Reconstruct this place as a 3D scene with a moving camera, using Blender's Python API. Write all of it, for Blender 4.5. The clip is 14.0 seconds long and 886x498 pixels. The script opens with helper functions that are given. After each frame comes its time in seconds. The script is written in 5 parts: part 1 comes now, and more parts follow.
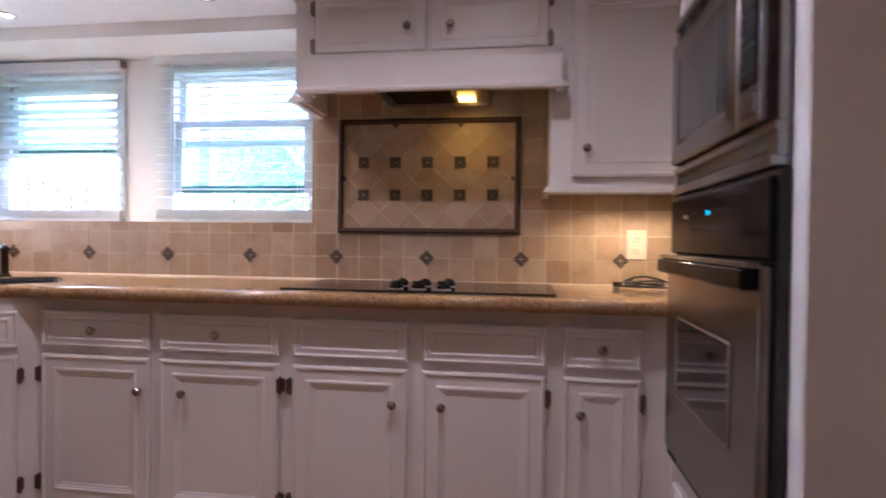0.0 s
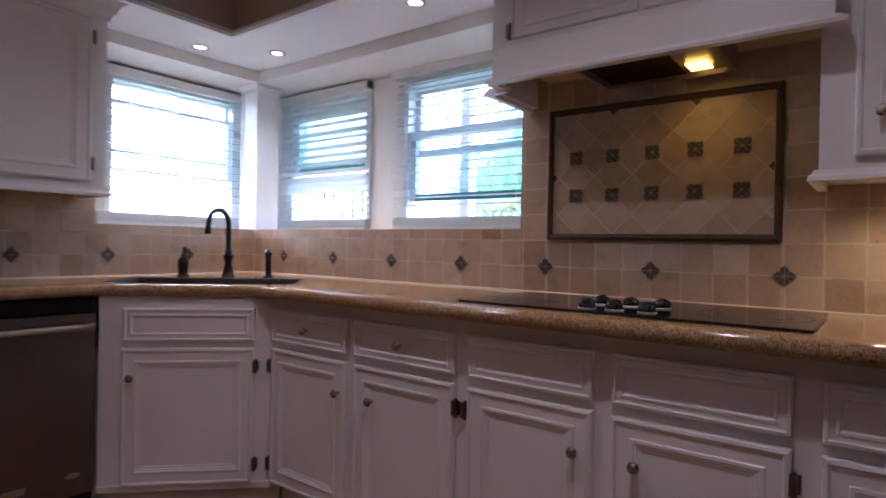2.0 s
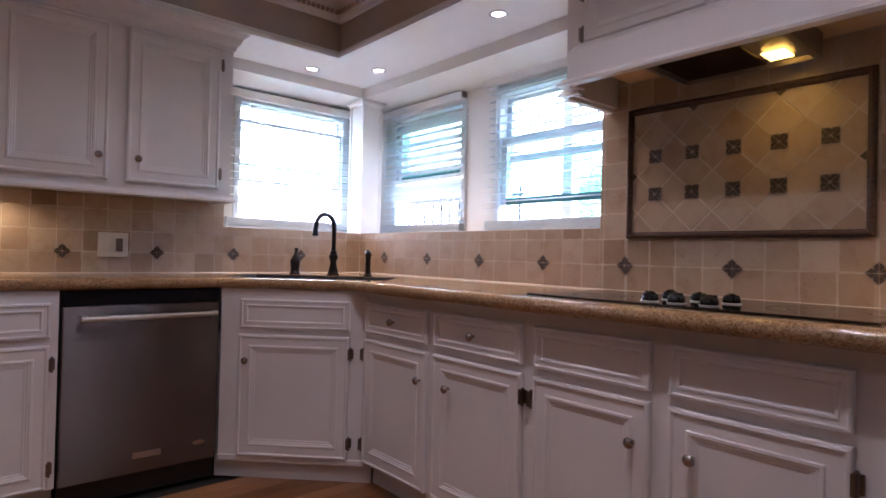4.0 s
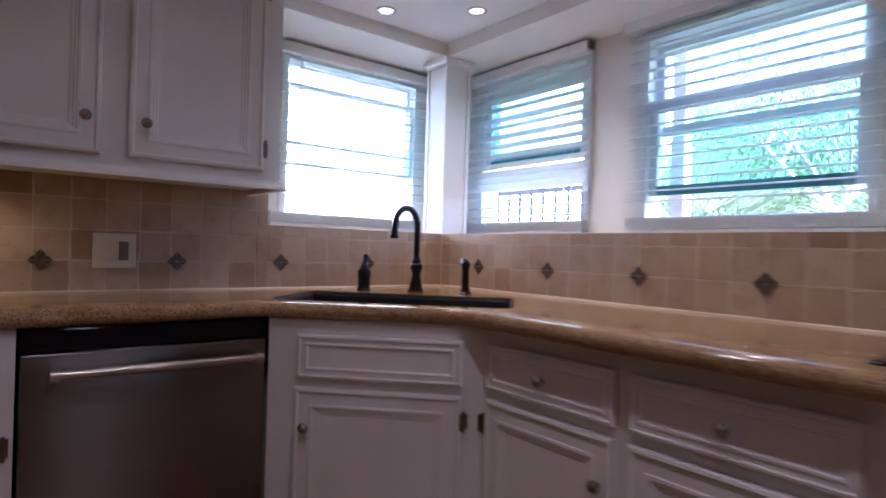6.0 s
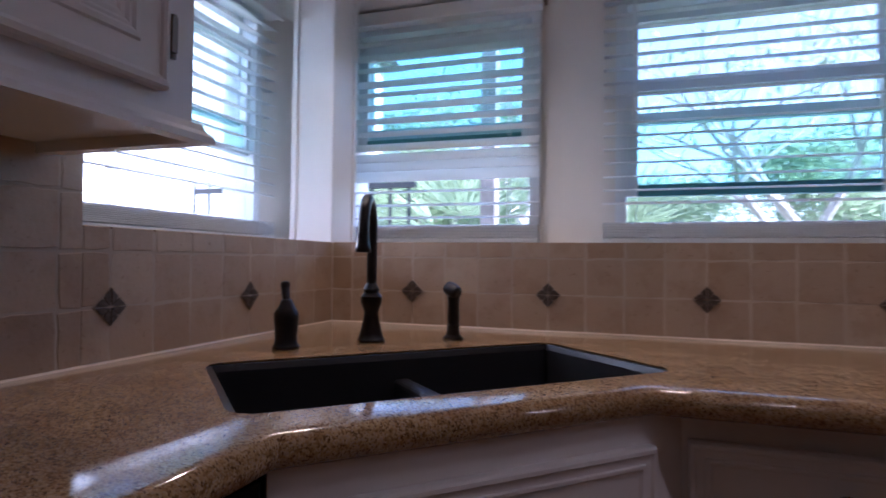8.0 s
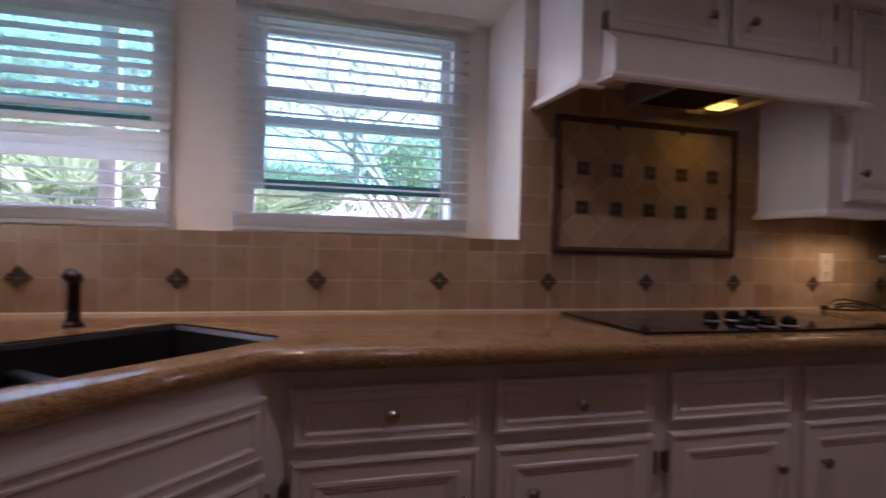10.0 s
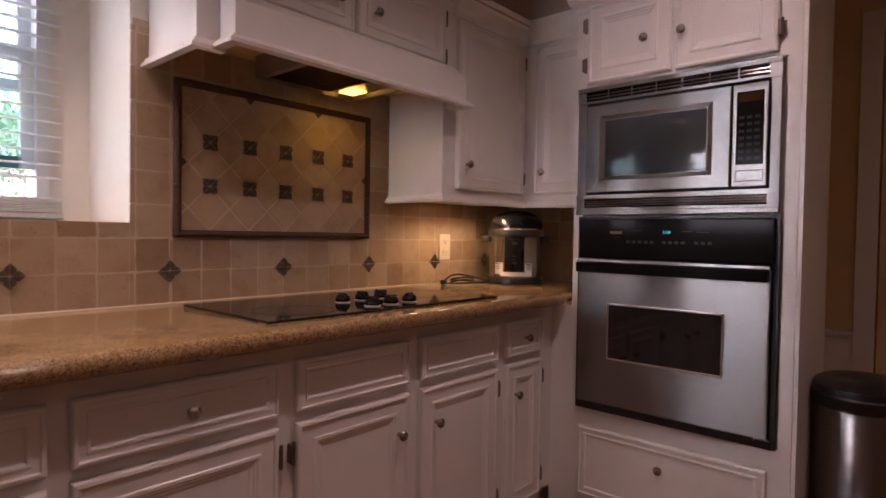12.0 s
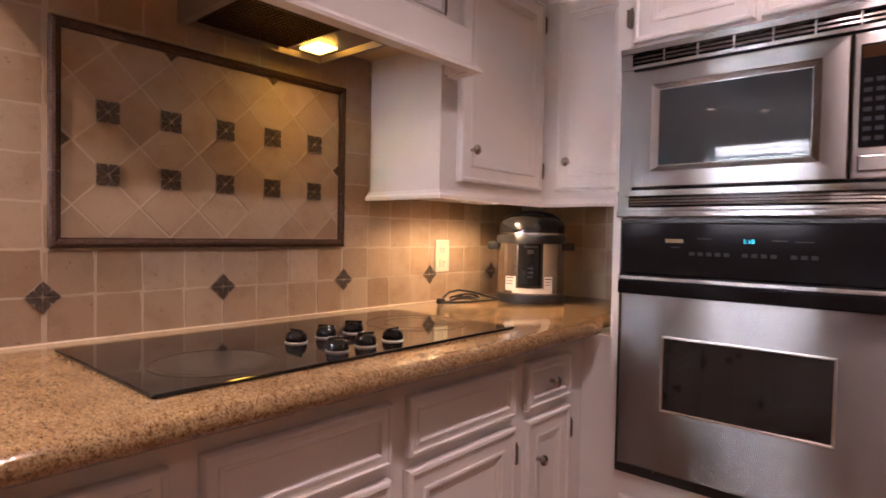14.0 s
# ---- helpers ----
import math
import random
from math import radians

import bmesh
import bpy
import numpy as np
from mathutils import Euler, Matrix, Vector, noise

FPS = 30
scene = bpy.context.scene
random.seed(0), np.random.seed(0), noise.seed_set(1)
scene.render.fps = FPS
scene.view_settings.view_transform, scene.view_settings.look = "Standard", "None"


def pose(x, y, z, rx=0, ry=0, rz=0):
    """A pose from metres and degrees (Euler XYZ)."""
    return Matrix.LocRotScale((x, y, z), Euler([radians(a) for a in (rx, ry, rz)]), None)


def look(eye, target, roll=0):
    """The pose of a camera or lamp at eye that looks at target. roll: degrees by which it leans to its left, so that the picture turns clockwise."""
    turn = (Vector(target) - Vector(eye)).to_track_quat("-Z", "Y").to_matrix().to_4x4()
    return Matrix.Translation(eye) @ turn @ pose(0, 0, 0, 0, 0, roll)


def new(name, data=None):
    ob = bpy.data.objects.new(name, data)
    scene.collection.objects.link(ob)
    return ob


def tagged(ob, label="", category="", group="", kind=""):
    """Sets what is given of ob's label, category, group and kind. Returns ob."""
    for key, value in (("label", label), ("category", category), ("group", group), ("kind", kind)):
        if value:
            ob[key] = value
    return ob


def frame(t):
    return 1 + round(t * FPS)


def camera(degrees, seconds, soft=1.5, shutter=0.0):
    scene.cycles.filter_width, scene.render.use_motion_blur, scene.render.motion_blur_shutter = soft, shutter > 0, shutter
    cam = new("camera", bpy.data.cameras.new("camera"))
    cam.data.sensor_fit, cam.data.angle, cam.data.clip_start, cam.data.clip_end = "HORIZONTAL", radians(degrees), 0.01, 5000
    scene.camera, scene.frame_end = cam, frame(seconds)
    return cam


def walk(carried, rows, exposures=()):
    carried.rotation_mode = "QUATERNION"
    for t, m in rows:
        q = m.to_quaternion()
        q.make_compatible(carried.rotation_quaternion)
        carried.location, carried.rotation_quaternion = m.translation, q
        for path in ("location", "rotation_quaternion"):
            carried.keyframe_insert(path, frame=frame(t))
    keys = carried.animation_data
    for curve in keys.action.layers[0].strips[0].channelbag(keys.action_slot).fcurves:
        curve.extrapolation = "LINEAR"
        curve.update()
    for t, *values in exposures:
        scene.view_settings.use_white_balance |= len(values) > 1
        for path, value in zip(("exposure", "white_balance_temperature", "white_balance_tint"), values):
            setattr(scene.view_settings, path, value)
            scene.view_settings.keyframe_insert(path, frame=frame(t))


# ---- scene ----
cam = camera(75.0, 14.0, soft=1.65, shutter=0.5)
PATH = [
    (0, (0.195, -0.201, 1.094), (-0.097, 1.778, 1.066), 0.7),
    (0.3, (0.159, -0.101, 1.159), (-0.253, 1.855, 1.103), 0.8),
    (0.5, (0.148, -0.023, 1.152), (-0.351, 1.914, 1.12), 0.6),
    (1, (0.103, 0.112, 1.18), (-0.553, 2.001, 1.152), 0.8),
    (1.5, (0.245, 0.225, 1.128), (-0.728, 1.973, 1.109), 1.0),
    (2, (0.401, 0.22, 1.094), (-0.805, 1.815, 1.082), 1.1),
    (2.5, (0.559, 0.179, 1.068), (-0.813, 1.634, 1.091), 1.3),
    (3, (0.649, 0.201, 1.044), (-0.802, 1.578, 1.078), 1.4),
    (3.2, (0.678, 0.227, 1.03), (-0.815, 1.558, 1.072), 1.5),
    (5.3, (0.212, 0.263, 1.071), (-1.31, 1.561, 1.065), 1.2),
    (5.5, (0.122, 0.38, 1.06), (-1.446, 1.622, 1.068), 1.7),
    (6, (-0.343, 0.538, 1.089), (-1.913, 1.778, 1.092), 1.7),
    (6.5, (-0.819, 0.622, 1.087), (-2.351, 1.908, 1.098), 1.6),
    (7, (-1.217, 0.728, 1.118), (-2.594, 2.179, 1.092), 2.1),
    (7.2, (-1.367, 0.732, 1.096), (-2.608, 2.3, 1.102), 2.0),
    (9.3, (-1.748, 0.46, 1.145), (-1.537, 2.449, 1.158), 1.1),
    (9.5, (-1.717, 0.453, 1.141), (-1.41, 2.429, 1.145), 1.4),
    (10, (-1.623, 0.4, 1.142), (-1.054, 2.317, 1.128), 1.5),
    (10.4, (-1.525, 0.359, 1.131), (-0.737, 2.198, 1.101), 1.7),
    (10.5, (-1.539, 0.338, 1.129), (-0.69, 2.149, 1.108), 1.4),
    (11, (-1.477, 0.308, 1.115), (-0.362, 1.968, 1.08), 1.2),
    (11.5, (-1.451, 0.315, 1.123), (-0.11, 1.798, 1.075), 1.0),
    (12, (-1.446, 0.448, 1.145), (0.048, 1.776, 1.097), 0.9),
    (12.5, (-1.338, 0.579, 1.124), (0.197, 1.859, 1.076), 1.0),
    (13, (-1.122, 0.653, 1.137), (0.41, 1.938, 1.088), 1.0),
    (13.5, (-1.039, 0.741, 1.149), (0.481, 2.04, 1.099), 1.0),
    (14, (-1.026, 0.83, 1.173), (0.478, 2.146, 1.12), 1.1),
]
EXPOSURES = [(0.0, 4.5, 4900, 22), (0.5, 4.4, 4900, 22), (1.0, 4.1, 4850, 22), (1.5, 3.82, 4750, 23), (2.0, 3.72, 4750, 23), (3.0, 4.12, 4850, 22), (5.5, 3.82, 4700, 22), (6.5, 3.25, 4650, 24), (7.2, 2.85, 4600, 24),
             (9.5, 2.6, 5150, 33), (11.0, 3.3, 5650, 34), (12.5, 3.9, 6050, 35), (14.0, 4.65, 5750, 30)]
walk(cam, [(t, look(eye, target, roll)) for t, eye, target, roll in PATH], EXPOSURES)

# ---- world, sun and lamps ----
world = bpy.data.worlds.new("world")
scene.world = world
world.use_nodes = True
sky = world.node_tree.nodes.new("ShaderNodeTexSky")
sky.sky_type, sky.sun_disc = "NISHITA", False
sky.sun_elevation, sky.sun_rotation = radians(30), radians(93)
sky.air_density, sky.dust_density = 1.0, 2.0
world.node_tree.nodes["Background"].inputs[1].default_value = 0.13
world.node_tree.links.new(sky.outputs[0], world.node_tree.nodes["Background"].inputs[0])


def kelvin(k):
    """Rough linear colour of a black body lamp."""
    table = {2400: (1, 0.42, 0.09), 2700: (1, 0.52, 0.19), 3000: (1, 0.6, 0.28), 3500: (1, 0.7, 0.42), 4000: (1, 0.78, 0.56), 5500: (1, 0.94, 0.88)}
    return table[k]


def add_lamp(name, kind, place, target, watts, colour, **more):
    data = bpy.data.lights.new(name, kind)
    data.energy, data.color = watts, colour
    if kind == "SUN":
        data.angle = more["angle"]
    elif kind == "SPOT":
        data.spot_size, data.spot_blend, data.shadow_soft_size = more["cone"], more.get("blend", 0.6), more.get("size", 0.03)
    elif kind == "AREA":
        data.spread = more.get("spread", math.pi)
        data.shape, data.size, data.size_y = "RECTANGLE", more["size"], more["size_y"]
    else:
        data.shadow_soft_size = more.get("size", 0.03)
    ob = new(name, data)
    ob.matrix_world = look(place, target)
    return ob


# morning sun from the east, on the wall of the house next door
add_lamp("sun", "SUN", (0, 0, 0), (-0.86, 0.05, -0.50), 3.8, (1, 0.95, 0.87), angle=radians(0.5))

SOFFIT_Z = 2.112
DOWNLIGHTS = [(-2.46, 1.86), (-2.20, 2.15), (-1.17, 2.075)]
CANS = [(-1.05, 1.02), (0.0, 1.02), (-1.35, -0.35), (-0.25, -0.35), (-1.35, -1.8), (-0.25, -1.8), (0.75, -0.35), (0.75, -1.8)]
CEILING_Z = 2.44
DOWN_W, CAN_W, PUCK_W, HOOD_W = 1.75, 1.55, 0.44, 0.014
for x, y in DOWNLIGHTS:
    add_lamp("downlight_lamp", "SPOT", (x, y, SOFFIT_Z - 0.012), (x, y, 0), DOWN_W, kelvin(3500), cone=radians(125), blend=0.9, size=0.03)
for x, y in CANS:
    dim = (0.9 if x < -1 else 1.05 if x < 0.5 else 0.8) * (1.6 if y > 1 else 0.34 if y > -1 else 0.5)
    add_lamp("can_lamp", "SPOT", (x, y, CEILING_Z - 0.012), (x, y, 0), CAN_W * dim, (1, 0.77, 0.59), cone=radians(140), blend=0.9, size=0.045)
PUCKS = [(0.515, 2.07, 1.288), (0.695, 2.07, 1.288), (-2.44, 0.36, 1.288)]
for x, y, z in PUCKS:
    add_lamp("puck_lamp", "SPOT", (x, y, z - 0.004), (x, y, 0), PUCK_W, (1, 0.66, 0.29), cone=radians(160), blend=0.5, size=0.02)
add_lamp("hood_lamp", "AREA", (-0.060, 2.140, 1.660), (-0.060, 2.140, 0), HOOD_W, (1, 0.54, 0.05), size=0.07, size_y=0.07, spread=radians(140))


# ---- materials ----
def material(name, colour, rough=0.5, metal=0.0, spec=0.5):
    m = bpy.data.materials.new(name)
    m.use_nodes = True
    b = m.node_tree.nodes["Principled BSDF"]
    b.inputs["Base Color"].default_value = (*colour, 1)
    b.inputs["Roughness"].default_value = rough
    b.inputs["Metallic"].default_value = metal
    b.inputs["Specular IOR Level"].default_value = spec
    return m


def node(m, kind, **values):
    n = m.node_tree.nodes.new(kind)
    for k, v in values.items():
        n.inputs[k].default_value = v
    return n


def wire(m, a, b):
    m.node_tree.links.new(a, b)


def shader(m):
    return m.node_tree.nodes["Principled BSDF"]


def coords(m, scale=(1, 1, 1), world_space=True):
    """Object or world coordinates in metres, stretched."""
    if world_space:
        src = node(m, "ShaderNodeNewGeometry").outputs["Position"]
    else:
        src = node(m, "ShaderNodeTexCoord").outputs["Object"]
    mp = node(m, "ShaderNodeMapping", Scale=scale)
    wire(m, src, mp.inputs["Vector"])
    return mp.outputs["Vector"]


def noise_of(m, vec, scale, detail=4.0, rough=0.55):
    n = node(m, "ShaderNodeTexNoise", Scale=scale, Detail=detail, Roughness=rough)
    wire(m, vec, n.inputs["Vector"])
    return n.outputs["Fac"]


def ramp(m, fac, stops):
    r = node(m, "ShaderNodeValToRGB")
    e = r.color_ramp.elements
    while len(e) < len(stops):
        e.new(0.5)
    for el, (p, c) in zip(e, stops):
        el.position, el.color = p, (*c, 1)
    wire(m, fac, r.inputs["Fac"])
    return r.outputs["Color"]


def mix(m, fac, a, b, how="MIX"):
    n = node(m, "ShaderNodeMix")
    n.data_type, n.blend_type = "RGBA", how
    for value, sock in ((fac, n.inputs[0]), (a, n.inputs[6]), (b, n.inputs[7])):
        if isinstance(value, (int, float)):
            sock.default_value = value
        elif isinstance(value, tuple):
            sock.default_value = (*value, 1)
        else:
            wire(m, value, sock)
    return n.outputs[2]


def bump(m, height, strength=0.2, distance=0.002):
    n = node(m, "ShaderNodeBump", Strength=strength, Distance=distance)
    wire(m, height, n.inputs["Height"])
    wire(m, n.outputs["Normal"], shader(m).inputs["Normal"])


def painted(name, colour, rough=0.4, vary=0.06, grain=0.12, spec=0.4):
    """Brushed or rolled paint with faint soiling."""
    m = material(name, colour, rough, spec=spec)
    v = coords(m)
    dark = tuple(c * (1 - vary * 2) for c in colour)
    wire(m, ramp(m, noise_of(m, v, 2.3, 5), [(0.3, dark), (0.65, colour)]), shader(m).inputs["Base Color"])
    bump(m, noise_of(m, v, 130, 3), grain, 0.0008)
    r = node(m, "ShaderNodeMapRange", **{"To Min": rough - 0.07, "To Max": rough + 0.1})
    wire(m, noise_of(m, v, 9, 4), r.inputs["Value"])
    wire(m, r.outputs["Result"], shader(m).inputs["Roughness"])
    return m


M = {}
M["cabinet"] = painted("cabinet_paint", (0.80, 0.765, 0.75), 0.33, 0.05, 0.10, 0.5)
M["trim"] = painted("trim_paint", (0.80, 0.78, 0.76), 0.38, 0.04)
M["alcove"] = painted("alcove_paint", (0.82, 0.78, 0.72), 0.5, 0.04)
M["ceiling"] = painted("ceiling_paint", (0.85, 0.83, 0.81), 0.8, 0.03, 0.2)
M["wall"] = painted("wall_paint", (0.70, 0.50, 0.27), 0.6, 0.05, 0.25)
M["tray"] = painted("tray_paint", (0.40, 0.32, 0.26), 0.65, 0.06, 0.25)
M["plate"] = material("plate_plastic", (0.66, 0.60, 0.50), 0.35)
M["blind"] = painted("blind_vinyl", (0.84, 0.84, 0.84), 0.4, 0.02, 0.05)
thin = node(M["blind"], "ShaderNodeBsdfTranslucent", Color=(0.86, 0.88, 0.88, 1))
half = node(M["blind"], "ShaderNodeMixShader", Fac=0.50)
wire(M["blind"], shader(M["blind"]).outputs[0], half.inputs[1])
wire(M["blind"], thin.outputs[0], half.inputs[2])
wire(M["blind"], half.outputs[0], M["blind"].node_tree.nodes["Material Output"].inputs[0])
# teal cast of a rail seen through tinted glass, put into its colour
M["teal_rail"] = painted("rail_through_glass_tint", (0.10, 0.27, 0.27), 0.35, 0.05, 0.05)
M["vinyl"] = painted("window_vinyl", (0.80, 0.82, 0.83), 0.4, 0.03, 0.05)
M["black"] = material("black_plastic", (0.012, 0.012, 0.013), 0.35)
M["panel_black"] = material("panel_black", (0.010, 0.009, 0.010), 0.10, spec=0.06)
M["black_gloss"] = material("black_gloss", (0.010, 0.010, 0.011), 0.03, spec=0.4)
# near-black for tub and subfloor; also shade put into gaps and vent slots
M["gap_black"] = material("dark_gap", (0.02, 0.018, 0.017), 0.7)
M["knob"] = material("aged_nickel", (0.40, 0.365, 0.335), 0.26, 1.0)
M["nickel"] = material("brushed_nickel", (0.50, 0.46, 0.42), 0.32, 1.0)
M["hinge"] = material("aged_hinge", (0.22, 0.18, 0.15), 0.4, 1.0)
M["bronze"] = material("oil_rubbed_bronze", (0.022, 0.019, 0.019), 0.28, 0.6)
M["sink"] = material("dark_composite", (0.022, 0.022, 0.025), 0.33)
M["label_white"] = material("label_white", (0.60, 0.59, 0.56), 0.45)
M["label_ink"] = material("label_ink", (0.05, 0.05, 0.05), 0.5)
M["grey_print"] = material("grey_print", (0.045, 0.045, 0.048), 0.25, spec=0.06)
M["gold_print"] = material("gold_print", (0.22, 0.15, 0.06), 0.4)


def glow(name, colour, strength):
    m = material(name, colour)
    shader(m).inputs["Emission Color"].default_value = (*colour, 1)
    shader(m).inputs["Emission Strength"].default_value = strength
    return m


M["bulb"] = glow("bulb_glow", (1, 0.82, 0.58), 0.75)
M["puck_bulb"] = glow("puck_glow", (1, 0.75, 0.42), 1.0)
M["hood_bulb"] = glow("hood_bulb_glow", (1, 0.54, 0.06), 0.5)
M["clock"] = glow("clock_digits", (0.05, 0.75, 0.9), 0.06)


def brushed(name, colour, rough, stretch):
    m = material(name, colour, rough, 1.0)
    v = coords(m, stretch)
    n = noise_of(m, v, 60, 6, 0.7)
    r = node(m, "ShaderNodeMapRange", **{"To Min": rough - 0.01, "To Max": rough + 0.01})
    wire(m, n, r.inputs["Value"])
    wire(m, r.outputs["Result"], shader(m).inputs["Roughness"])
    wire(m, ramp(m, noise_of(m, coords(m), 3, 3), [(0.3, tuple(c * 0.86 for c in colour)), (0.7, colour)]), shader(m).inputs["Base Color"])
    shader(m).inputs["Anisotropic"].default_value = 1.0
    shader(m).inputs["Anisotropic Rotation"].default_value = 0.25
    bump(m, noise_of(m, coords(m, (11, 11, 0.25)), 1.0, 2.0), 1.0, 0.0005)
    tan = node(m, "ShaderNodeTangent")
    tan.direction_type, tan.axis = "RADIAL", "Z"
    wire(m, tan.outputs["Tangent"], shader(m).inputs["Tangent"])
    return m


M["steel"] = brushed("brushed_steel", (0.27, 0.257, 0.253), 0.25, (1, 0.25, 8))
M["steel_dw"] = brushed("dishwasher_steel", (0.20, 0.185, 0.185), 0.25, (1, 0.25, 8))
M["steel_pot"] = brushed("pot_steel", (0.42, 0.40, 0.385), 0.22, (1, 1, 6))
M["haze"] = material("hob_haze", (0.045, 0.039, 0.037), 0.20)
M["steel_bin"] = material("bin_steel", (0.27, 0.24, 0.235), 0.27, 1.0)


def stone_tile():
    m = material("tumbled_travertine", (0.6, 0.45, 0.3), 0.5)
    info = node(m, "ShaderNodeObjectInfo").outputs["Random"]
    v = coords(m)
    base = ramp(m, info, [(0.0, (0.365, 0.255, 0.165)), (0.3, (0.45, 0.34, 0.24)), (0.6, (0.395, 0.295, 0.205)), (0.85, (0.485, 0.38, 0.275)), (1.0, (0.30, 0.20, 0.125))])
    cloud = ramp(m, noise_of(m, v, 14, 6, 0.6), [(0.25, (0.80, 0.74, 0.68)), (0.5, (0.98, 0.97, 0.95)), (0.75, (1, 1, 1))])
    col = mix(m, 1.0, base, cloud, "MULTIPLY")
    pits = ramp(m, noise_of(m, v, 95, 3, 0.6), [(0.28, (0.55, 0.48, 0.42)), (0.36, (1, 1, 1))])
    wire(m, mix(m, 0.7, col, pits, "MULTIPLY"), shader(m).inputs["Base Color"])
    mixh = mix(m, 0.5, noise_of(m, v, 22, 5), noise_of(m, v, 110, 4))
    bump(m, mixh, 0.45, 0.003)
    r = node(m, "ShaderNodeMapRange", **{"To Min": 0.26, "To Max": 0.62})
    wire(m, noise_of(m, v, 18, 4), r.inputs["Value"])
    wire(m, r.outputs["Result"], shader(m).inputs["Roughness"])
    return m


M["tile"] = stone_tile()
M["grout"] = painted("grout", (0.56, 0.455, 0.345), 0.8, 0.14, 0.5)


M["caulk"] = painted("cream_sealant", (0.55, 0.45, 0.34), 0.35, 0.06, 0.2)


def granite():
    m = material("gold_granite", (0.4, 0.3, 0.2), 0.12)
    v = coords(m)
    vo = node(m, "ShaderNodeTexVoronoi", Scale=420.0)
    wire(m, v, vo.inputs["Vector"])
    sep = node(m, "ShaderNodeSeparateColor")
    wire(m, vo.outputs["Color"], sep.inputs["Color"])
    speck = ramp(m, sep.outputs["Red"], [(0.0, (0.13, 0.075, 0.04)), (0.12, (0.22, 0.125, 0.055)), (0.32, (0.38, 0.235, 0.10)), (0.62, (0.45, 0.295, 0.14)), (0.85, (0.50, 0.36, 0.20)), (1.0, (0.40, 0.29, 0.19))])
    big = ramp(m, noise_of(m, v, 16, 5, 0.65), [(0.3, (0.72, 0.66, 0.6)), (0.6, (1, 1, 1))])
    fine = ramp(m, noise_of(m, v, 120, 2), [(0.33, (0.55, 0.45, 0.36)), (0.47, (1, 1, 1))])
    wire(m, mix(m, 0.75, mix(m, 1.0, speck, big, "MULTIPLY"), fine, "MULTIPLY"), shader(m).inputs["Base Color"])
    r = node(m, "ShaderNodeMapRange", **{"To Min": 0.05, "To Max": 0.15})
    wire(m, noise_of(m, v, 60, 3), r.inputs["Value"])
    wire(m, r.outputs["Result"], shader(m).inputs["Roughness"])
    return m


M["granite"] = granite()


def deco_metal(name, a, b):
    m = material(name, a, 0.42, 0.5)
    wire(m, ramp(m, noise_of(m, coords(m), 160, 3), [(0.35, a), (0.65, b)]), shader(m).inputs["Base Color"])
    return m


M["deco"] = deco_metal("pewter_deco", (0.055, 0.041, 0.033), (0.115, 0.088, 0.070))
M["deco_back"] = deco_metal("pewter_deco_ground", (0.32, 0.24, 0.175), (0.42, 0.33, 0.25))
M["frame_dark"] = deco_metal("dark_frame_tile", (0.050, 0.027, 0.019), (0.095, 0.056, 0.040))
shader(M["frame_dark"]).inputs["Metallic"].default_value = 0.0
shader(M["frame_dark"]).inputs["Roughness"].default_value = 0.6
shader(M["frame_dark"]).inputs["Specular IOR Level"].default_value = 0.22
shader(M["deco_back"]).inputs["Metallic"].default_value = 0.0
shader(M["deco"]).inputs["Metallic"].default_value = 0.15
shader(M["deco"]).inputs["Roughness"].default_value = 0.5


def plank_wood():
    m = material("oak_plank", (0.35, 0.16, 0.06), 0.3)
    info = node(m, "ShaderNodeObjectInfo").outputs["Random"]
    base = ramp(m, info, [(0, (0.20, 0.085, 0.03)), (0.5, (0.30, 0.135, 0.05)), (1, (0.38, 0.19, 0.08))])
    g = noise_of(m, coords(m, (3, 40, 1)), 4, 6, 0.65)
    wire(m, mix(m, 0.6, base, ramp(m, g, [(0.3, (0.55, 0.5, 0.45)), (0.65, (1, 1, 1))]), "MULTIPLY"), shader(m).inputs["Base Color"])
    bump(m, g, 0.1, 0.001)
    return m


M["plank"] = plank_wood()


def glass(name, tint):
    m = bpy.data.materials.new(name)
    m.use_nodes = True
    nt = m.node_tree
    nt.nodes.clear()
    out = nt.nodes.new("ShaderNodeOutputMaterial")
    tr = nt.nodes.new("ShaderNodeBsdfTransparent")
    tr.inputs[0].default_value = (*tint, 1)
    gl = nt.nodes.new("ShaderNodeBsdfGlossy")
    gl.inputs["Roughness"].default_value = 0.02
    fr = nt.nodes.new("ShaderNodeLayerWeight")
    fr.inputs[0].default_value = 0.12
    mx = nt.nodes.new("ShaderNodeMixShader")
    nt.links.new(fr.outputs["Facing"], mx.inputs[0])
    nt.links.new(tr.outputs[0], mx.inputs[1])
    nt.links.new(gl.outputs[0], mx.inputs[2])
    nt.links.new(mx.outputs[0], out.inputs[0])
    return m


M["glass"] = glass("window_glass", (0.93, 0.97, 0.97))
M["glass_teal"] = glass("tinted_glass", (0.75, 0.915, 0.92))
M["cook_glass"] = material("cooktop_glass", (0.012, 0.010, 0.010), 0.06)
M["oven_glass"] = material("oven_window_glass", (0.014, 0.012, 0.012), 0.05)
M["mw_glass"] = material("microwave_window_glass", (0.034, 0.038, 0.043), 0.03, spec=0.5)
M["amber_glass"] = material("amber_display", (0.05, 0.022, 0.010), 0.15)
M["burner"] = material("burner_print", (0.055, 0.05, 0.05), 0.25)
M["filter"] = deco_metal("greasy_filter_mesh", (0.06, 0.045, 0.03), (0.22, 0.16, 0.09))
shader(M["filter"]).inputs["Roughness"].default_value = 0.25
